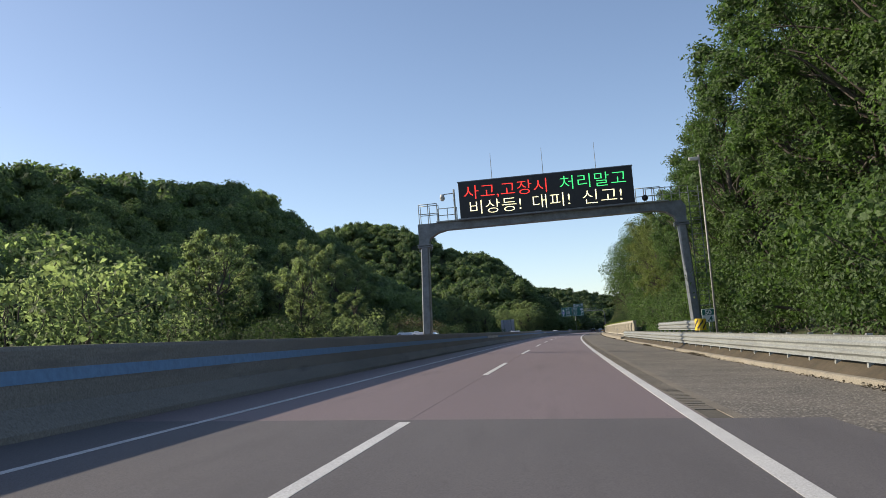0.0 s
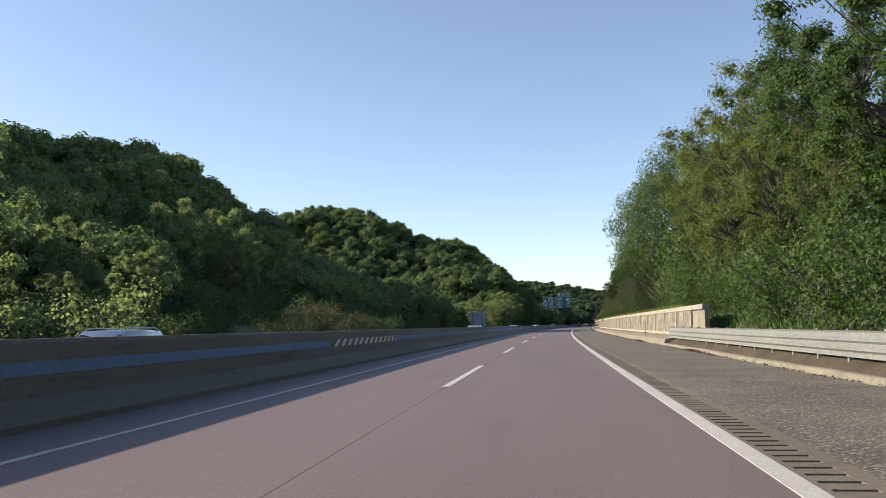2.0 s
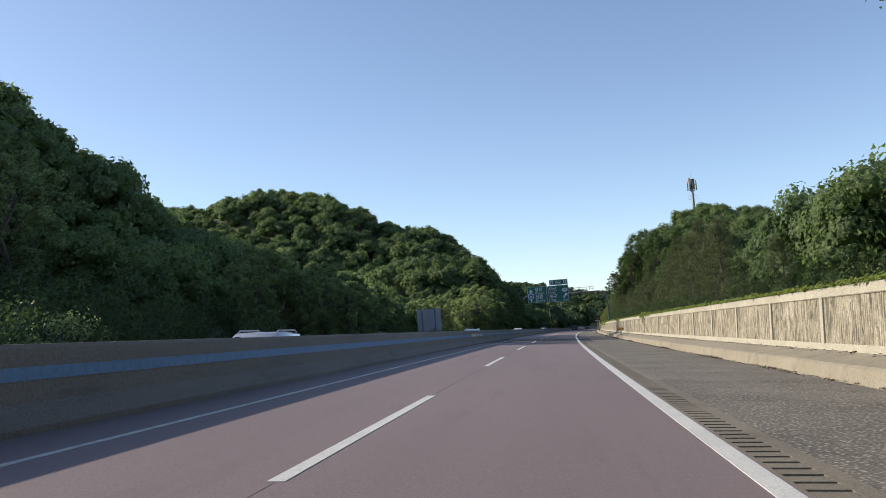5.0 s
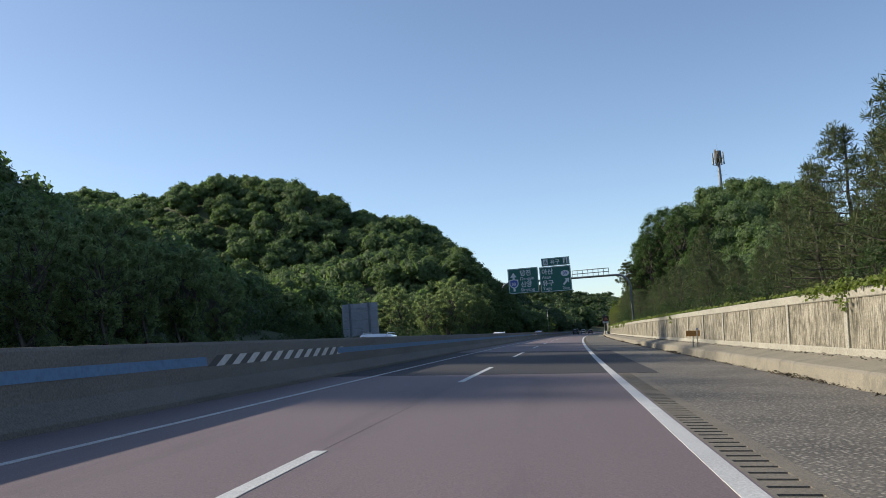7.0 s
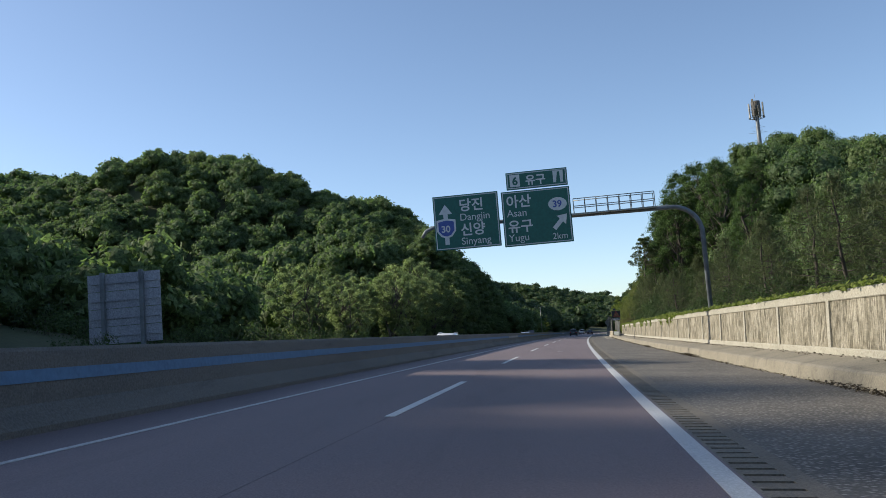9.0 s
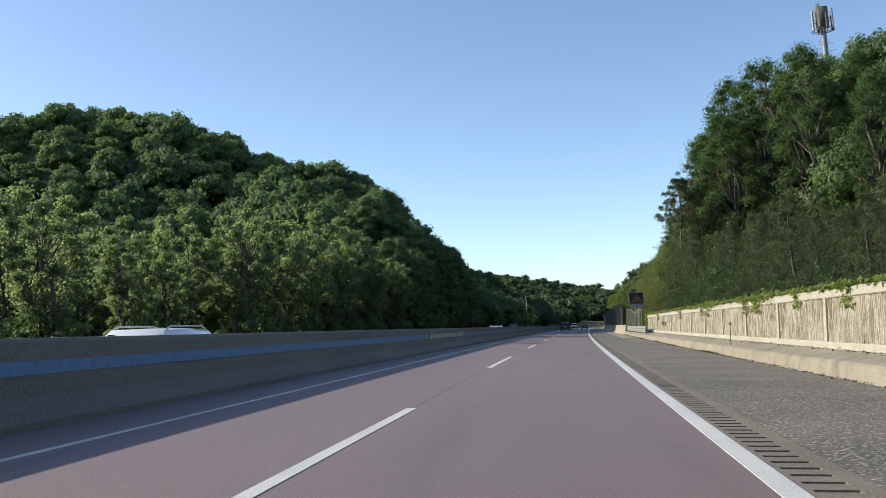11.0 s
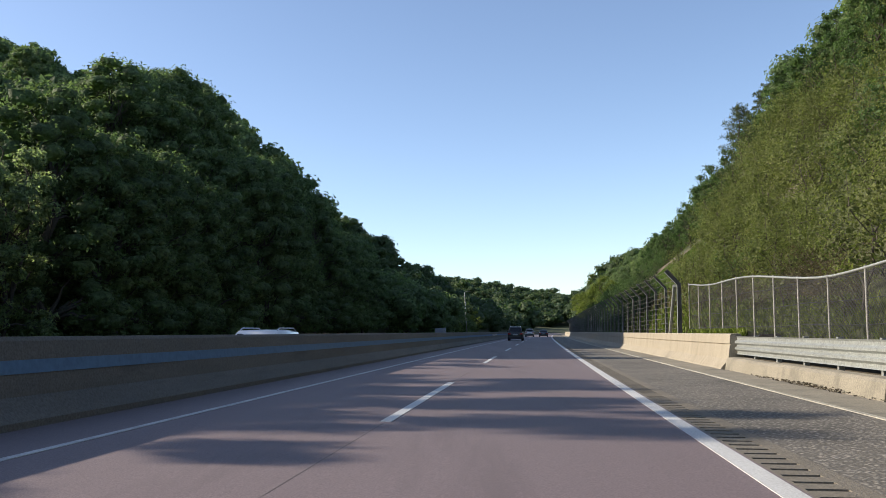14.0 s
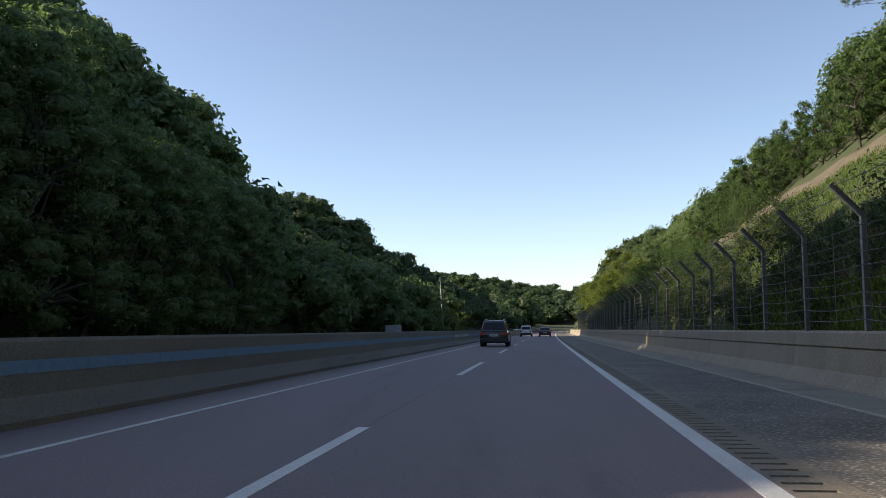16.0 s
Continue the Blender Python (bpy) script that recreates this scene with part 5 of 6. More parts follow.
def round_strip(a0, z0, a1, z1, tall, r, mat, name, label=""):
    """A strip of a half drum that climbs from angle a0 to a1."""
    bm = bmesh.new()
    rows = []
    for k in range(13):
        f = k / 12
        a, z = math.pi + (a0 + (a1 - a0) * f), z0 + (z1 - z0) * f
        rows.append([bm.verts.new((q * math.cos(a), q * math.sin(a), y)) for q, y in ((r, z), (r, z + tall), (r - 0.012, z + tall), (r - 0.012, z))])
    for p, q in zip(rows, rows[1:]):
        for k in range(4):
            bm.faces.new((p[k], p[(k + 1) % 4], q[(k + 1) % 4], q[k]))
    bm.faces.new(rows[0][::-1])
    bm.faces.new(rows[-1])
    bmesh.ops.recalc_face_normals(bm, faces=bm.faces[:])
    return part(name, bm, mat, end, label)


round_strip(-0.2, -0.02, math.pi + 0.2, -0.02, 0.52, 0.25, M_YELLOW, "drum", "yellow sheet wrapped round the rail end")
for k in range(3):
    round_strip(-0.1 + 0.95 * k, 0.0, 1.0 + 0.95 * k, 0.37, 0.115, 0.256, M_BLACK, "black_stripe")
marker = tagged(new("distance_marker"), "small white and green distance plate on a thin post", "road sign")
marker.matrix_basis = at_road(67.5, 5.15, 0.03)
part("post", tube(bmesh.new(), [(0, 0.03, -0.2), (0, 0.03, 1.9)], 0.028, 8), M_ZINC, marker, "", True)
boxed("plate", (-0.31, 0.31, -0.015, 0.01, 1.33, 1.93), M_SIGN_WHITE, marker, 0.006, "white plate")
boxed("green_field", (-0.285, 0.285, -0.021, -0.012, 1.64, 1.905), M_SIGN_GREEN, marker, 0.003, "green upper half")
lettering("50", 0.3, -0.17, 1.67, -0.026, M_SIGN_WHITE, marker, bold=0.008)
lettering(".4", 0.3, -0.06, 1.37, -0.021, M_SIGN_GREEN, marker, bold=0.01)
kerb3 = swept("kerb_end", [(3.72, -0.1), (3.78, 0.30), (3.84, 0.36), (4.05, 0.38), (4.1, -0.1)], 372, 384, 2.0, M_KERB, wobble=0.02)
tagged(kerb3, "broken pale concrete kerb below the guard rail", "kerb", kind="structure")
verge3 = swept("verge_soil", [(4.08, -0.1), (4.1, 0.3), (4.5, 0.5), (5.0, 0.7), (5.0, -0.3)], 362.7, 392, 4.0, M_SOIL)
tagged(verge3, "weedy soil bank behind the guard rail", "verge", kind="structure")

# ---- the retaining wall: ribbed panels between pilasters ----
WALL0, WALL1, BAY = 110.0, 362.6, 4.96
wall = tagged(swept("wall_right", [(4.72, 0.3), (4.72, 1.86), (4.92, 1.86), (4.92, 0.0)], WALL0, WALL1, 4.96, M_WALL), "weathered concrete retaining wall with ribbed panels", "wall", kind="structure")
for ob in (swept("coping", [(4.65, 1.66), (4.63, 1.68), (4.63, 1.86), (4.66, 1.885), (4.95, 1.885), (4.95, 1.864), (4.72, 1.864), (4.72, 1.66)], WALL0, WALL1, 4.96, M_FRAME, True, wall),
           swept("plinth", [(4.62, 0.42), (4.62, 0.61), (4.64, 0.63), (4.72, 0.63), (4.72, 0.42)], WALL0, WALL1, 4.96, M_FRAME, True, wall)):
    pass


def ribbed_panel(seed):
    """A field of rough upright ribs, x across the road, y along it."""
    rng = np.random.default_rng(seed)
    vs, fs = [], []
    y, L = 0.0, BAY - 0.2
    n = 40
    xs = []
    for k in range(n):
        a, w = L * k / n, L / n
        for f, d in ((0.0, 0.0), (0.2, -0.036), (0.58, -0.036), (0.75, 0.0)):
            xs.append((a + f * w, d * rng.uniform(0.85, 1.15)))
    xs.append((L, 0.0))
    zs = np.linspace(0.62, 1.70, 8)
    for yy, d in xs:
        for z in zs:
            vs.append((d * rng.uniform(0.5, 1.25), yy + rng.normal(0, 0.004), z))
    m = len(zs)
    for i in range(len(xs) - 1):
        for j in range(m - 1):
            fs.append((i * m + j, i * m + j + 1, (i + 1) * m + j + 1, (i + 1) * m + j))
    return mesh_of("ribbed_panel", vs, fs, M_WALL)


PANELS = [ribbed_panel(k) for k in range(3)]
bm = bmesh.new()
box(bm, -0.055, 0.02, -0.105, 0.105, 0.5, 1.72, 0.012)
PILASTER = bpy.data.meshes.new("pilaster")
bm.to_mesh(PILASTER)
bm.free()
PILASTER.materials.append(M_FRAME)
k = 0
s = 148.1 - 7 * BAY
while s < WALL1 - 0.5:
    ob = new("pilaster", PILASTER)
    ob.parent = wall
    ob.matrix_basis = on_road(s, 4.68)
    if s + BAY < WALL1 + 1:
        ob = new("ribbed_panel", PANELS[k % 3])
        ob.parent = wall
        ob.matrix_basis = on_road(s + 0.10, 4.70)
    s += BAY
    k += 1

# ivy over the coping and a few long trails
rng = np.random.default_rng(77)
iv, it, base = [], [], 0
IVY_AT = [(118, 0.5), (203, 0.55), (204.5, 1.5), (210, 1.4), (212, 0.15), (236, 0.1), (240, 0.7), (270, 0.6), (286, 0.8), (288, 1.5), (297, 1.4), (299.5, 0.5), (304, 1.1), (306, 0.8), (312, 0.6), (313, 1.5), (317, 1.4), (319, 0.5), (324, 1.3), (328, 1.2), (331, 0.7), (363, 0.8)]
HANGS = (207.5, 239.4, 289.6, 292.0, 296.4, 305.0, 309.2, 314.6, 316.3, 325.2, 327.0, 335.8, 349.5)
for s in np.arange(118, 362.4, 0.55):
    thick = np.interp(s, [q[0] for q in IVY_AT], [q[1] for q in IVY_AT]) * rng.uniform(0.6, 1.3)
    n = int(42 * thick) + 3
    over = rng.random(n) < 0.45 * min(1.0, thick)
    c = np.stack([s + rng.normal(0, 0.35, n), np.where(over, 4.585 + rng.normal(0, 0.035, n), 4.76 + rng.normal(0, 0.13, n)), np.where(over, 1.95 - np.abs(rng.normal(0, 0.055 * thick, n)), 1.92 + np.abs(rng.normal(0, 0.055 * max(0.7, thick), n)))], 1)
    near = min(abs(s - q) for q in HANGS)
    if near < 0.3 or s > 360.6:
        m = 200 if s > 360.6 else 44
        e = np.stack([s + rng.normal(0, 0.2, m), 4.58 + rng.normal(0, 0.03, m), rng.uniform(1.0 if m > 50 else 1.42, 1.95, m)], 1)
        c = np.concatenate([c, e])
    p = road_points(c[:, 0], c[:, 1], c[:, 2])
    v, f = leaf_quads(rng, p, np.tile([-0.5, -0.2, 0.8], (len(p), 1)), 0.115, 0.85, 0.4)
    iv.append(v)
    it.append(f + base)
    base += len(v)
ivy = new("ivy", toned(mesh_of("ivy", np.concatenate(iv), np.concatenate(it), M_IVY), np.full(base, 0.5)))
tagged(ivy, "green creeper growing over the wall's coping", "creeper", kind="stuff")

# dead leaves and grit along the kerb foot
lv, lf, base = [], [], 0
for s in np.arange(20, 380, 1.1):
    heap = max(0.0, math.sin(s * 0.43) * math.sin(s * 0.131) - 0.2)
    n = int(rng.integers(6, 20) + 90 * heap)
    d = np.abs(rng.normal(0, 0.07, n))
    c = np.stack([s + rng.normal(0, 0.5, n), 3.70 - d, 0.006 + rng.uniform(0, 1, n) * np.maximum(0.01, (0.03 + 0.09 * heap) * (1 - d / 0.2))], 1)
    if s > 117:
        m = int(rng.integers(4, 16))
        c = np.concatenate([c, np.stack([s + rng.normal(0, 0.5, m), rng.uniform(4.3, 4.62, m), rng.uniform(0.45, 0.5, m)], 1)])
    v, f = leaf_quads(rng, road_points(c[:, 0], c[:, 1], c[:, 2]), np.tile([0.0, 0.0, 1.0], (len(c), 1)), 0.06, 0.7, 0.35)
    lv.append(v)
    lf.append(f + base)
    base += len(v)
litter = new("leaf_litter", mesh_of("leaf_litter", np.concatenate(lv), np.concatenate(lf), M_SOIL))
tagged(litter, "dry brown leaves and grit along the kerb", "leaf litter", kind="stuff")

# marker posts and a number plate on the wall (the number as bars)
for s in (127.5, 224.6, 316.0):
    mp = tagged(new("marker_post"), "thin pale marker post with a grey disc on the kerb", "marker post")
    mp.matrix_basis = on_road(s, 3.98, 0.42)
    part("post", tube(bmesh.new(), [(0, 0, -0.1), (0, 0, 0.72)], 0.021, 8), M_RUST, mp, "", True)
    part("reflector", tube(bmesh.new(), [(0, -0.03, 0.66), (0, 0.02, 0.66)], 0.05, 12), M_BOARD, mp)
low_sign = tagged(new("low_sign"), "small orange-brown board on a short post beside the wall", "sign")
low_sign.matrix_basis = on_road(225.9, 3.98, 0.42)
part("post", tube(bmesh.new(), [(0, 0, -0.1), (0, 0, 0.45)], 0.025, 8), M_ZINC, low_sign, "", True)
boxed("board", (-0.28, 0.28, -0.05, -0.025, 0.36, 0.60), plain("orange_brown_board", (0.42, 0.20, 0.05), 0.6), low_sign, 0.008)
plate = tagged(new("wall_plate"), "small weathered grey-brown plate with dark bars on the wall", "plate")
plate.matrix_basis = on_road(345.4, 4.50, 1.03)
boxed("backing", (-0.01, 0.03, -0.45, 0.45, 0.0, 0.26), M_POST, plate, 0.008)
for k in range(4):
    boxed("bar", (-0.016, -0.008, -0.36 + 0.19 * k, -0.23 + 0.19 * k, 0.07, 0.19), M_BLACK, plate)

# ---- fences on the right ----
net = tagged(new("chain_link_fence"), "sagging chain link fence with thin grey posts", "fence")
FE0, FE1 = 366.0, 394.6
top_of = lambda s: 2.38 + 0.10 * math.sin((s - 366) * 0.42) + float(np.interp(s, [366, 377, 389, 394], [0.0, 0.0, 0.42, 0.72]))
bm = bmesh.new()
tube(bm, [tuple(road_points(s, 4.5, top_of(s))) for s in np.linspace(FE0, FE1, 28)], 0.028, 8)
part("top_rail", bm, M_ZINC, net, "bent pale top rail", True)
for s in np.arange(FE0, FE1 + 0.1, 2.2):
    part("post", tube(bmesh.new(), [tuple(road_points(s, 4.5, 0.6)), tuple(road_points(s, 4.5, top_of(s) + 0.05))], 0.024, 8), M_RUST, net)
bm = bmesh.new()
for h in (1.25, 1.75, 2.25):
    tube(bm, [tuple(road_points(s, 4.5, h + 0.02 * math.sin(s))) for s in np.linspace(FE0, FE1, 20)], 0.008, 4)
part("tension_wire", bm, M_TRIM, net)
wv, wf = [], []
for k, s in enumerate(np.arange(FE0 - 1.5, FE1, 0.085)):
    for d in (1, -1):
        a, b = s, s + 1.55
        h0, h1 = (0.85, 2.40) if d > 0 else (2.40, 0.85)
        a2, b2 = max(a, FE0), min(b, FE1)
        if b2 <= a2:
            continue
        f0, f1 = (a2 - a) / 1.55, (b2 - a) / 1.55
        g = (top_of((a2 + b2) / 2) - 0.87) / 1.55
        p = road_points([a2, b2], [4.5, 4.5], [0.85 + (h0 + (h1 - h0) * f - 0.85) * g for f in (f0, f1)])
        i = len(wv)
        wv += [p[0], p[1], p[1] + np.array([0, 0, 0.02]), p[0] + np.array([0, 0, 0.02])]
        wf.append((i, i + 1, i + 2, i + 3))
net_ob = new("netting", mesh_of("netting", wv, wf, M_TRIM))
net_ob.parent = net
gate = tagged(new("fence_gate"), "narrow grey tubular gate in the chain link fence", "gate")
gate.matrix_basis = on_road(369.5, 4.44, 0.8)
bm = bmesh.new()
tube(bm, [(0, 0, 0), (0, 0, 1.5), (0, 0.75, 1.5), (0, 0.75, 0), (0, 0, 0)], 0.03, 6)
tube(bm, [(0, 0, 0.7), (0, 0.75, 0.7)], 0.02, 6)
part("gate_frame", bm, M_ZINC, gate)

wires = tagged(new("rockfall_fence"), "cranked steel posts with taut horizontal wires on the barrier", "fence")


def bent_bar(bm, x0, x1, y0, y1):
    """A bar that follows the post's line: upright, then cranked towards the road."""
    line = ((0.0, 1.0), (0.0, 3.05), (-0.52, 3.62))
    side = ((1.0, 0.0), (0.93, 0.37), (0.74, 0.67))
    rings = [[bm.verts.new((x + e * nx, y, z + e * nz)) for e, y in ((x0, y0), (x1, y0), (x1, y1), (x0, y1))] for (x, z), (nx, nz) in zip(line, side)]
    for a, b in zip(rings, rings[1:]):
        for q in range(4):
            bm.faces.new((a[q], a[(q + 1) % 4], b[(q + 1) % 4], b[q]))
    bm.faces.new(rings[0][::-1])
    bm.faces.new(rings[-1])
    bmesh.ops.recalc_face_normals(bm, faces=bm.faces[:])
    return bm


def section_post(k):
    """Meshes of a post of H section and of its front flange, coloured as if lit; k scales the section."""
    web, flange = bpy.data.meshes.new("post"), bpy.data.meshes.new("flange")
    bm = bent_bar(bmesh.new(), -0.07 * k, 0.08 * k, -0.012, 0.012)
    bent_bar(bm, 0.08 * k, 0.08 * k + 0.012, -0.075 * k, 0.075 * k)
    bm.to_mesh(web)
    bm.free()
    bm = bent_bar(bmesh.new(), -0.07 * k - 0.012, -0.07 * k, -0.075 * k, 0.075 * k)
    bm.to_mesh(flange)
    bm.free()
    # dark web and pale flange: their shade and sunlight are put into the colours
    web.materials.append(M_POST)
    flange.materials.append(M_ZINC)
    return web, flange


END_POST, SLIM_POST = section_post(1.0), section_post(0.52)
W0, W1, WB = 394.4, 570.0, 3.5
spots = np.arange(W0, W1 + 0.1, WB)
for s in spots:
    web, flange = END_POST if s == W0 else SLIM_POST
    ob = new("post", web)
    ob.parent = wires
    ob.matrix_basis = on_road(s, 4.06 if s == W0 else 4.02)
    front = new("flange", flange)
    front.parent = ob
WIRE_AT = [(3.97, 1.25 + 0.235 * q) for q in range(8)] + [(3.9, 3.23), (3.72, 3.43), (3.56, 3.6)]
rng = np.random.default_rng(61)
for u, h in WIRE_AT:
    pts = []
    sags = rng.uniform(0.02, 0.07, len(spots))
    for k, s in enumerate(np.arange(W0, W1, WB / 4)):
        f = (k % 4) / 4
        pts.append(tuple(road_points(s, u, h - 4 * f * (1 - f) * sags[k // 4])))
    part("wire", tube(bmesh.new(), pts, 0.008, 4), M_POST, wires)
for s in spots[:-1] + WB / 2:
    part("spacer", tube(bmesh.new(), [tuple(road_points(s, 4.06, 1.2)), tuple(road_points(s, 4.06, 2.9))], 0.007, 4), M_RUST, wires)
part("brace", tube(bmesh.new(), [tuple(road_points(396.5, 3.98, 1.05)), tuple(road_points(394.5, 3.9, 3.0))], 0.075, 8), M_ZINC, wires, "leaning end brace")


# ---- vehicles ----
def car_paint(name, colour, metal=0.3):
    m, n, l, p = material(name)
    flake = noised(n, l, 300, 2)
    l.new(mixed(n, l, 0.15, colour, ramped(n, l, flake, 0.3, 0.7), "OVERLAY"), p.inputs["Base Color"])
    p.inputs["Roughness"].default_value, p.inputs["Metallic"].default_value = 0.35, metal
    p.inputs["Coat Weight"].default_value, p.inputs["Coat Roughness"].default_value = 1.0, 0.05
    return m


PAINT_DARK = car_paint("paint_dark_green_grey", (0.025, 0.03, 0.03))
PAINT_WHITE = car_paint("paint_white", (0.75, 0.75, 0.74), 0.0)
PAINT_BLACK = car_paint("paint_black", (0.014, 0.014, 0.017))
PAINT_SILVER = car_paint("paint_silver", (0.45, 0.46, 0.47), 0.6)


def loft(rings, close=True):
    bm = bmesh.new()
    rows = [[bm.verts.new(p) for p in r] for r in rings]
    k = len(rows[0])
    for a, b in zip(rows, rows[1:]):
        for j in range(k):
            bm.faces.new((a[j], a[(j + 1) % k], b[(j + 1) % k], b[j]))
    if close:
        bm.faces.new(rows[0][::-1])
        bm.faces.new(rows[-1])
    bmesh.ops.recalc_face_normals(bm, faces=bm.faces[:])
    return bm


def car(kind, paint, label, category="car"):
    """A parked car, y ahead, wheels on z = 0."""
    L, W, H, belt_z = {"suv": (4.7, 0.94, 1.70, 1.02), "sedan": (4.85, 0.92, 1.46, 0.92)}[kind]
    root = tagged(new("parked_car"), label, category)
    a, b = -L / 2, L / 2
    nose = 0.72
    stations = [(a, 0.42, belt_z - 0.16, W * 0.86), (a + 0.10, 0.30, belt_z - 0.04, W * 0.95), (a + 0.45, 0.24, belt_z, W), (-0.6, 0.22, belt_z, W), (0.6, 0.22, belt_z - 0.01, W), (b - 1.25, 0.22, belt_z - 0.04, W), (b - 0.5, 0.24, belt_z - 0.16, W * 0.95), (b - 0.12, 0.30, nose, W * 0.84), (b, 0.42, nose - 0.14, W * 0.66)]
    rings = []
    for y, z0, z1, w in stations:
        d = z1 - z0
        half = [(0.0, z0), (w * 0.9, z0), (w * 0.985, z0 + 0.18 * d), (w, z0 + 0.5 * d), (w * 0.975, z0 + 0.8 * d), (w * 0.9, z1), (0.0, z1 + 0.02)]
        rings.append([(x, y, z) for x, z in half] + [(-x, y, z) for x, z in half[-2:0:-1]])
    body = part("body", loft(rings), paint, root, "", True)
    cab = {"suv": (a + 0.06, a + 0.42, 0.35, 1.25), "sedan": (a + 0.75, a + 1.45, 0.30, 1.25)}[kind]
    y0, y1, y2, y3 = cab
    wb, wt = W * 0.90, W * 0.72
    top = [(y0, belt_z - 0.02, wb, wb), (y1, H - 0.04, wb, wt), ((y1 + y2) / 2, H, wb, wt), (y2, H - 0.03, wb, wt), (y3, belt_z - 0.02, wb, wb)]
    rings = []
    for y, z, w0, w1 in top:
        zb = belt_z - 0.05
        f = max(0.001, (z - zb) / (H - zb))
        w = w0 + (w1 - w0) * f
        rings.append([(w0, y, zb), (w, y, z - 0.05 * f), (w * 0.9, y, z), (0, y, z + 0.012 * f), (-w * 0.9, y, z), (-w, y, z - 0.05 * f), (-w0, y, zb)])
    cabin = part("cabin", loft(rings), paint, root, "", True)

    def window(name, quad, push):
        bm = bmesh.new()
        p = [Vector(q) for q in quad]
        nrm = (p[1] - p[0]).cross(p[3] - p[0]).normalized()
        if nrm.dot(Vector(push)) < 0:
            nrm = -nrm
        inner, outer = [bm.verts.new(q - nrm * 0.02) for q in p], [bm.verts.new(q + nrm * 0.012) for q in p]
        bm.faces.new(outer)
        for j in range(4):
            bm.faces.new((inner[j], inner[(j + 1) % 4], outer[(j + 1) % 4], outer[j]))
        bmesh.ops.recalc_face_normals(bm, faces=bm.faces[:])
        return part(name, bm, M_GLASS_CAR, cabin, "dark tinted glass")

    def slope(ya, za, yb, zb_, f):
        return ya + (yb - ya) * f, za + (zb_ - za) * f

    for name, (ya, za), (yb, zb_), push in (("rear_window", (y0, belt_z), (y1, H - 0.05), (0, -1, 0.4)), ("windscreen", (y3, belt_z), (y2, H - 0.05), (0, 1, 0.4))):
        yl, zl = slope(ya, za, yb, zb_, 0.12)
        yh, zh = slope(ya, za, yb, zb_, 0.86)
        window(name, ((-wb * 0.88, yl, zl), (wb * 0.88, yl, zl), (wt * 0.92, yh, zh), (-wt * 0.92, yh, zh)), push)
    cuts = [y1 + 0.02, (y1 + y2) / 2 - 0.25, (y1 + y2) / 2 + 0.42, y2 + 0.25]
    for side in (1, -1):
        for ya, yb in zip(cuts, cuts[1:]):
            lo, hi = 0.12, 0.80
            w = lambda f: side * (wb + (wt - wb) * f)
            zz = lambda f: belt_z - 0.05 + (H - belt_z) * f
            shrink = 0.28 if yb == cuts[-1] else 0.0
            window("side_window", ((w(lo), ya + 0.05, zz(lo)), (w(lo), yb - 0.04, zz(lo)), (w(hi), yb - 0.04 - shrink, zz(hi)), (w(hi), ya + 0.05, zz(hi))), (side, 0, 0.3))
        boxed("mirror", (min(side * W, side * (W + 0.2)), max(side * W, side * (W + 0.2)), y3 - 0.35, y3 - 0.2, belt_z - 0.02, belt_z + 0.14), paint, root, 0.03)
        boxed("tail_lamp", (min(side * W * 0.58, side * W * 0.93), max(side * W * 0.58, side * W * 0.93), a - 0.015, a + 0.22, belt_z - 0.27, belt_z - 0.09), M_LAMP_RED, body, 0.02, "red tail lamp")
        boxed("head_lamp", (min(side * W * 0.5, side * W * 0.82), max(side * W * 0.5, side * W * 0.82), b - 0.28, b - 0.06, nose - 0.2, nose - 0.06), M_WHITE, body, 0.02)
        if kind == "suv":
            part("roof_rail", tube(bmesh.new(), [(side * wt * 0.9, y1 + 0.1, H - 0.02), (side * wt * 0.9, y1 + 0.3, H + 0.05), (side * wt * 0.9, y2 - 0.3, H + 0.05), (side * wt * 0.9, y2 - 0.1, H - 0.02)], 0.02, 6), M_RIM, root)
    boxed("rear_bumper", (-W * 0.93, W * 0.93, a - 0.04, a + 0.25, 0.30, 0.56), M_TRIM if kind != "sedan" else paint, body, 0.04)
    plate_ = boxed("number_plate", (-0.26, 0.26, a - 0.03, a - 0.01, belt_z - 0.34, belt_z - 0.22), M_PLATE, body, 0.004)
    for j in range(5):
        boxed("bar", (-0.21 + 0.09 * j, -0.15 + 0.09 * j, a - 0.034, a - 0.029, belt_z - 0.31, belt_z - 0.25), M_TRIM, plate_)
    R = 0.36 if kind == "suv" else 0.33
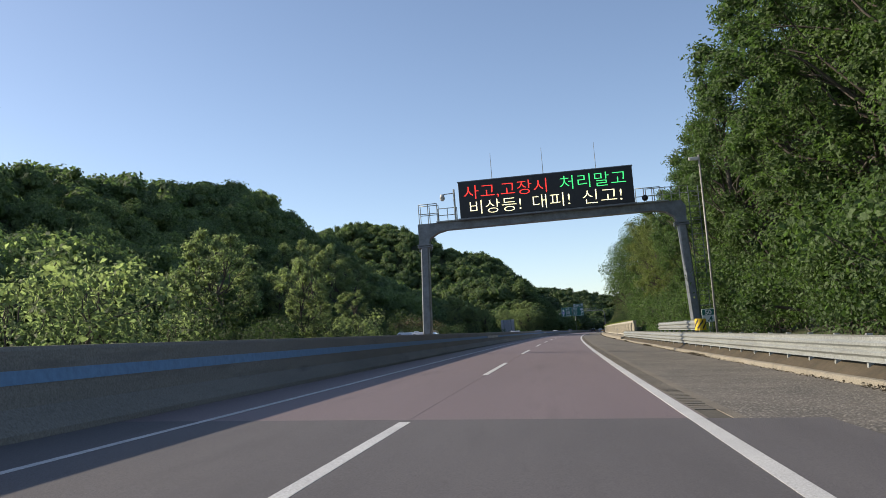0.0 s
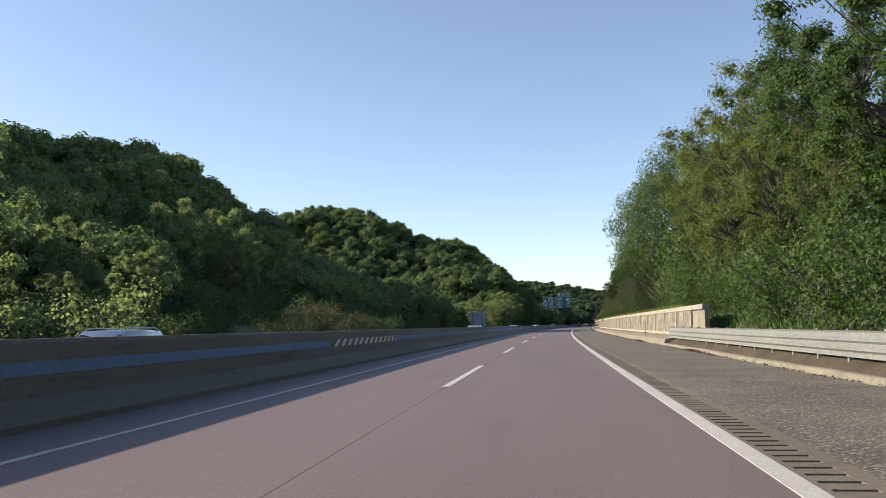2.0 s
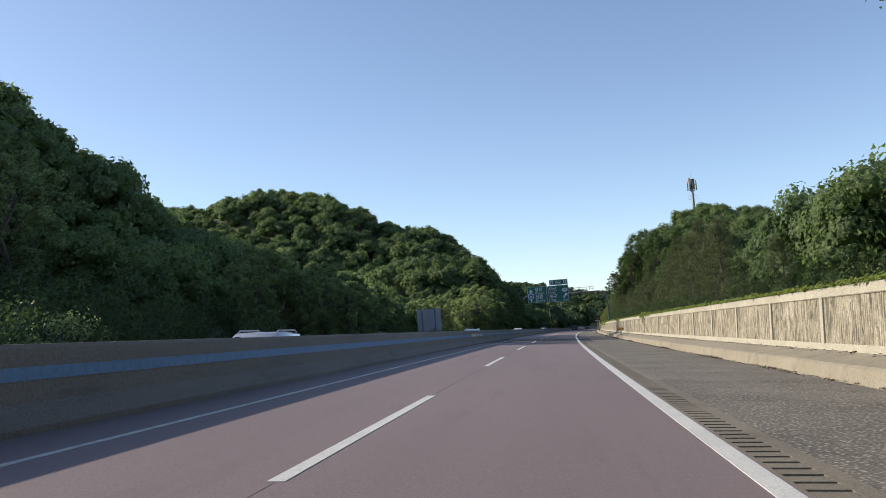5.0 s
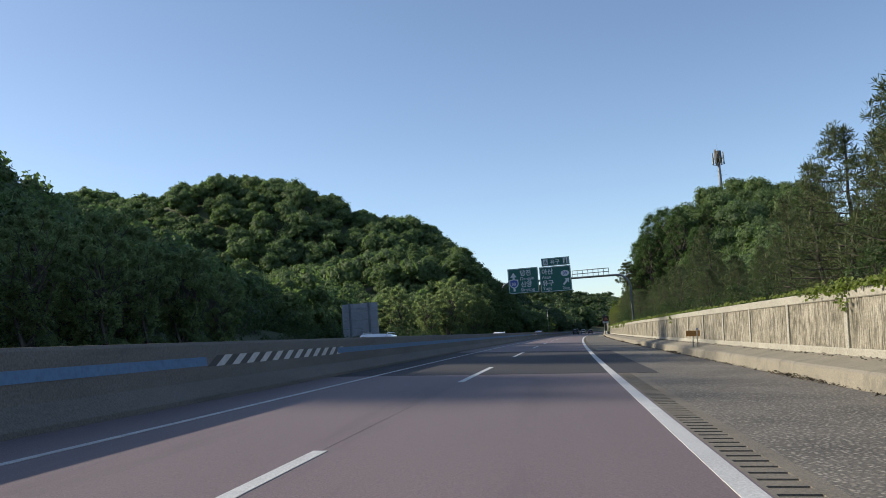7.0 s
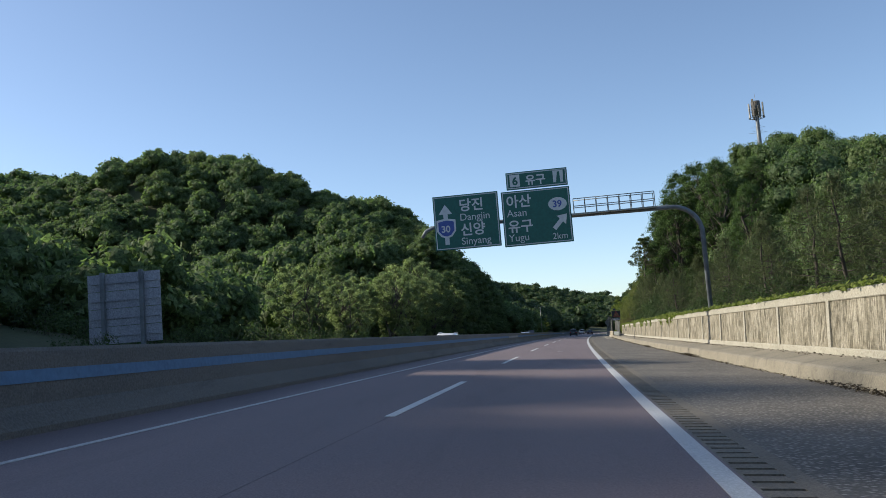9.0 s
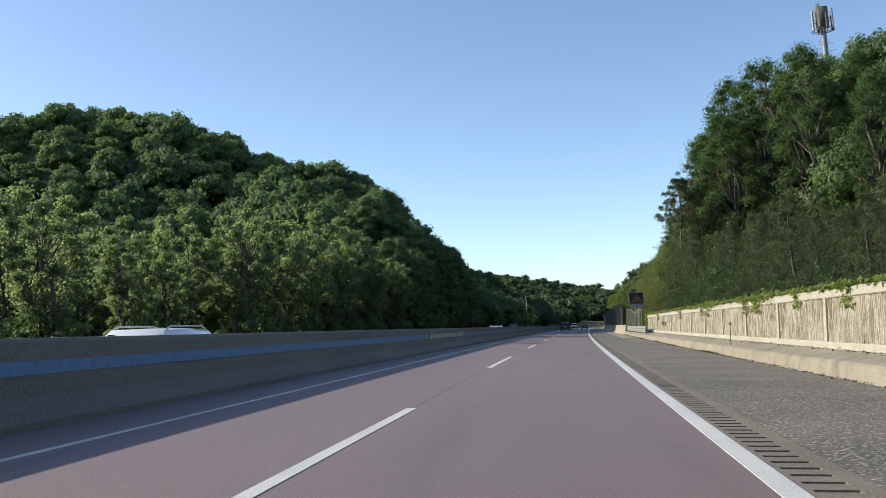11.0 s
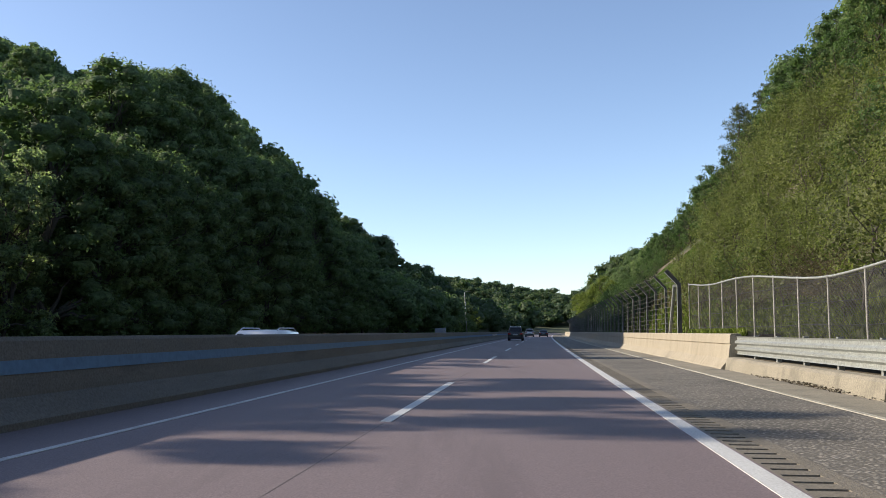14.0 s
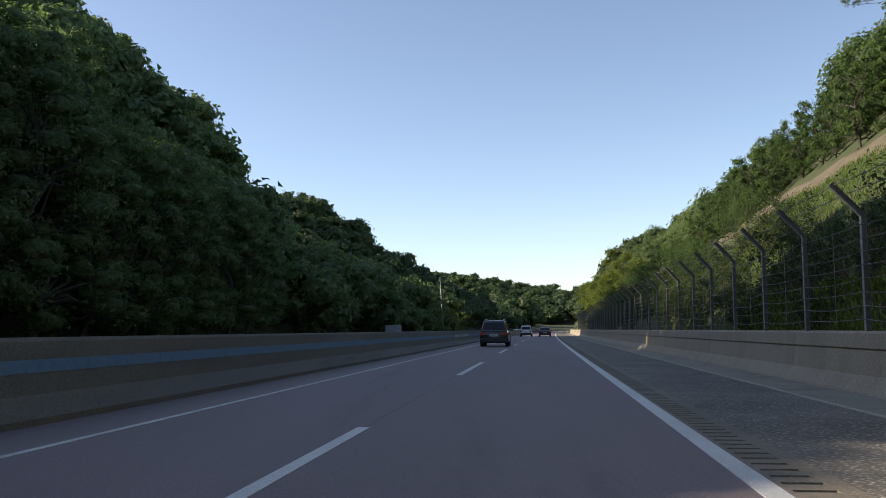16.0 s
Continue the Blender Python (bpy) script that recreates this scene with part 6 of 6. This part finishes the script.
    for x in (W - 0.12, -W + 0.12):
        for y in (a + 0.95, b - 0.92):
            o = math.copysign(1, x)
            prof = [(R * 0.66, 0.10), (R * 0.95, 0.115), (R, 0.08), (R, -0.08), (R * 0.95, -0.115), (R * 0.66, -0.10)]
            rings = [[(x + o * d, y + r * math.cos(t), R + r * math.sin(t)) for r, d in prof] for t in np.linspace(0, 2 * math.pi, 25)]
            tyre = part("tyre", loft(rings, False), M_TYRE, root, "black tyre", True)
            bm = bmesh.new()
            for t in np.linspace(0, 2 * math.pi, 6)[:-1]:
                box(bm, -0.03, 0.03, 0.03, R * 0.64, -0.02, 0.02)
                bmesh.ops.rotate(bm, cent=(0, 0, 0), matrix=Matrix.Rotation(2 * math.pi / 5, 3, "X"), verts=bm.verts[:])
            tube(bm, [(-0.04, 0, 0), (0.04, 0, 0)], 0.07, 12)
            bmesh.ops.translate(bm, vec=(x + o * 0.07, y, R), verts=bm.verts[:])
            part("rim", bm, M_RIM, tyre, "alloy rim")
            part("brake_disc", tube(bmesh.new(), [(x - o * 0.05, y, R), (x + o * 0.02, y, R)], R * 0.62, 18), M_TRIM, tyre)
    return root


SUV = car("suv", PAINT_DARK, "dark green-grey SUV standing in the passing lane")
SUV.matrix_basis = on_road(466.0, -4.75)
car("suv", PAINT_WHITE, "white SUV standing in the passing lane further on").matrix_basis = on_road(548.0, -4.75)
car("sedan", PAINT_BLACK, "black sedan standing in the slow lane").matrix_basis = on_road(540.0, -1.75)
first = car("suv", PAINT_SILVER, "silver car on the far carriageway behind the barrier")
first.matrix_basis = on_road(82.0, -10.6, -0.55, 180)
for s, u in ((96.0, -14.3), (168.0, -10.6), (640.0, -10.6)):
    copy_thing(first, on_road(s, u, -0.55, 180))
first = car("suv", PAINT_WHITE, "white car on the far carriageway behind the barrier")
first.matrix_basis = on_road(385.0, -10.6, -0.55, 180)
copy_thing(first, on_road(231.0, -10.6, -0.55, 180))
copy_thing(first, on_road(303.0, -10.8, -0.55, 180))
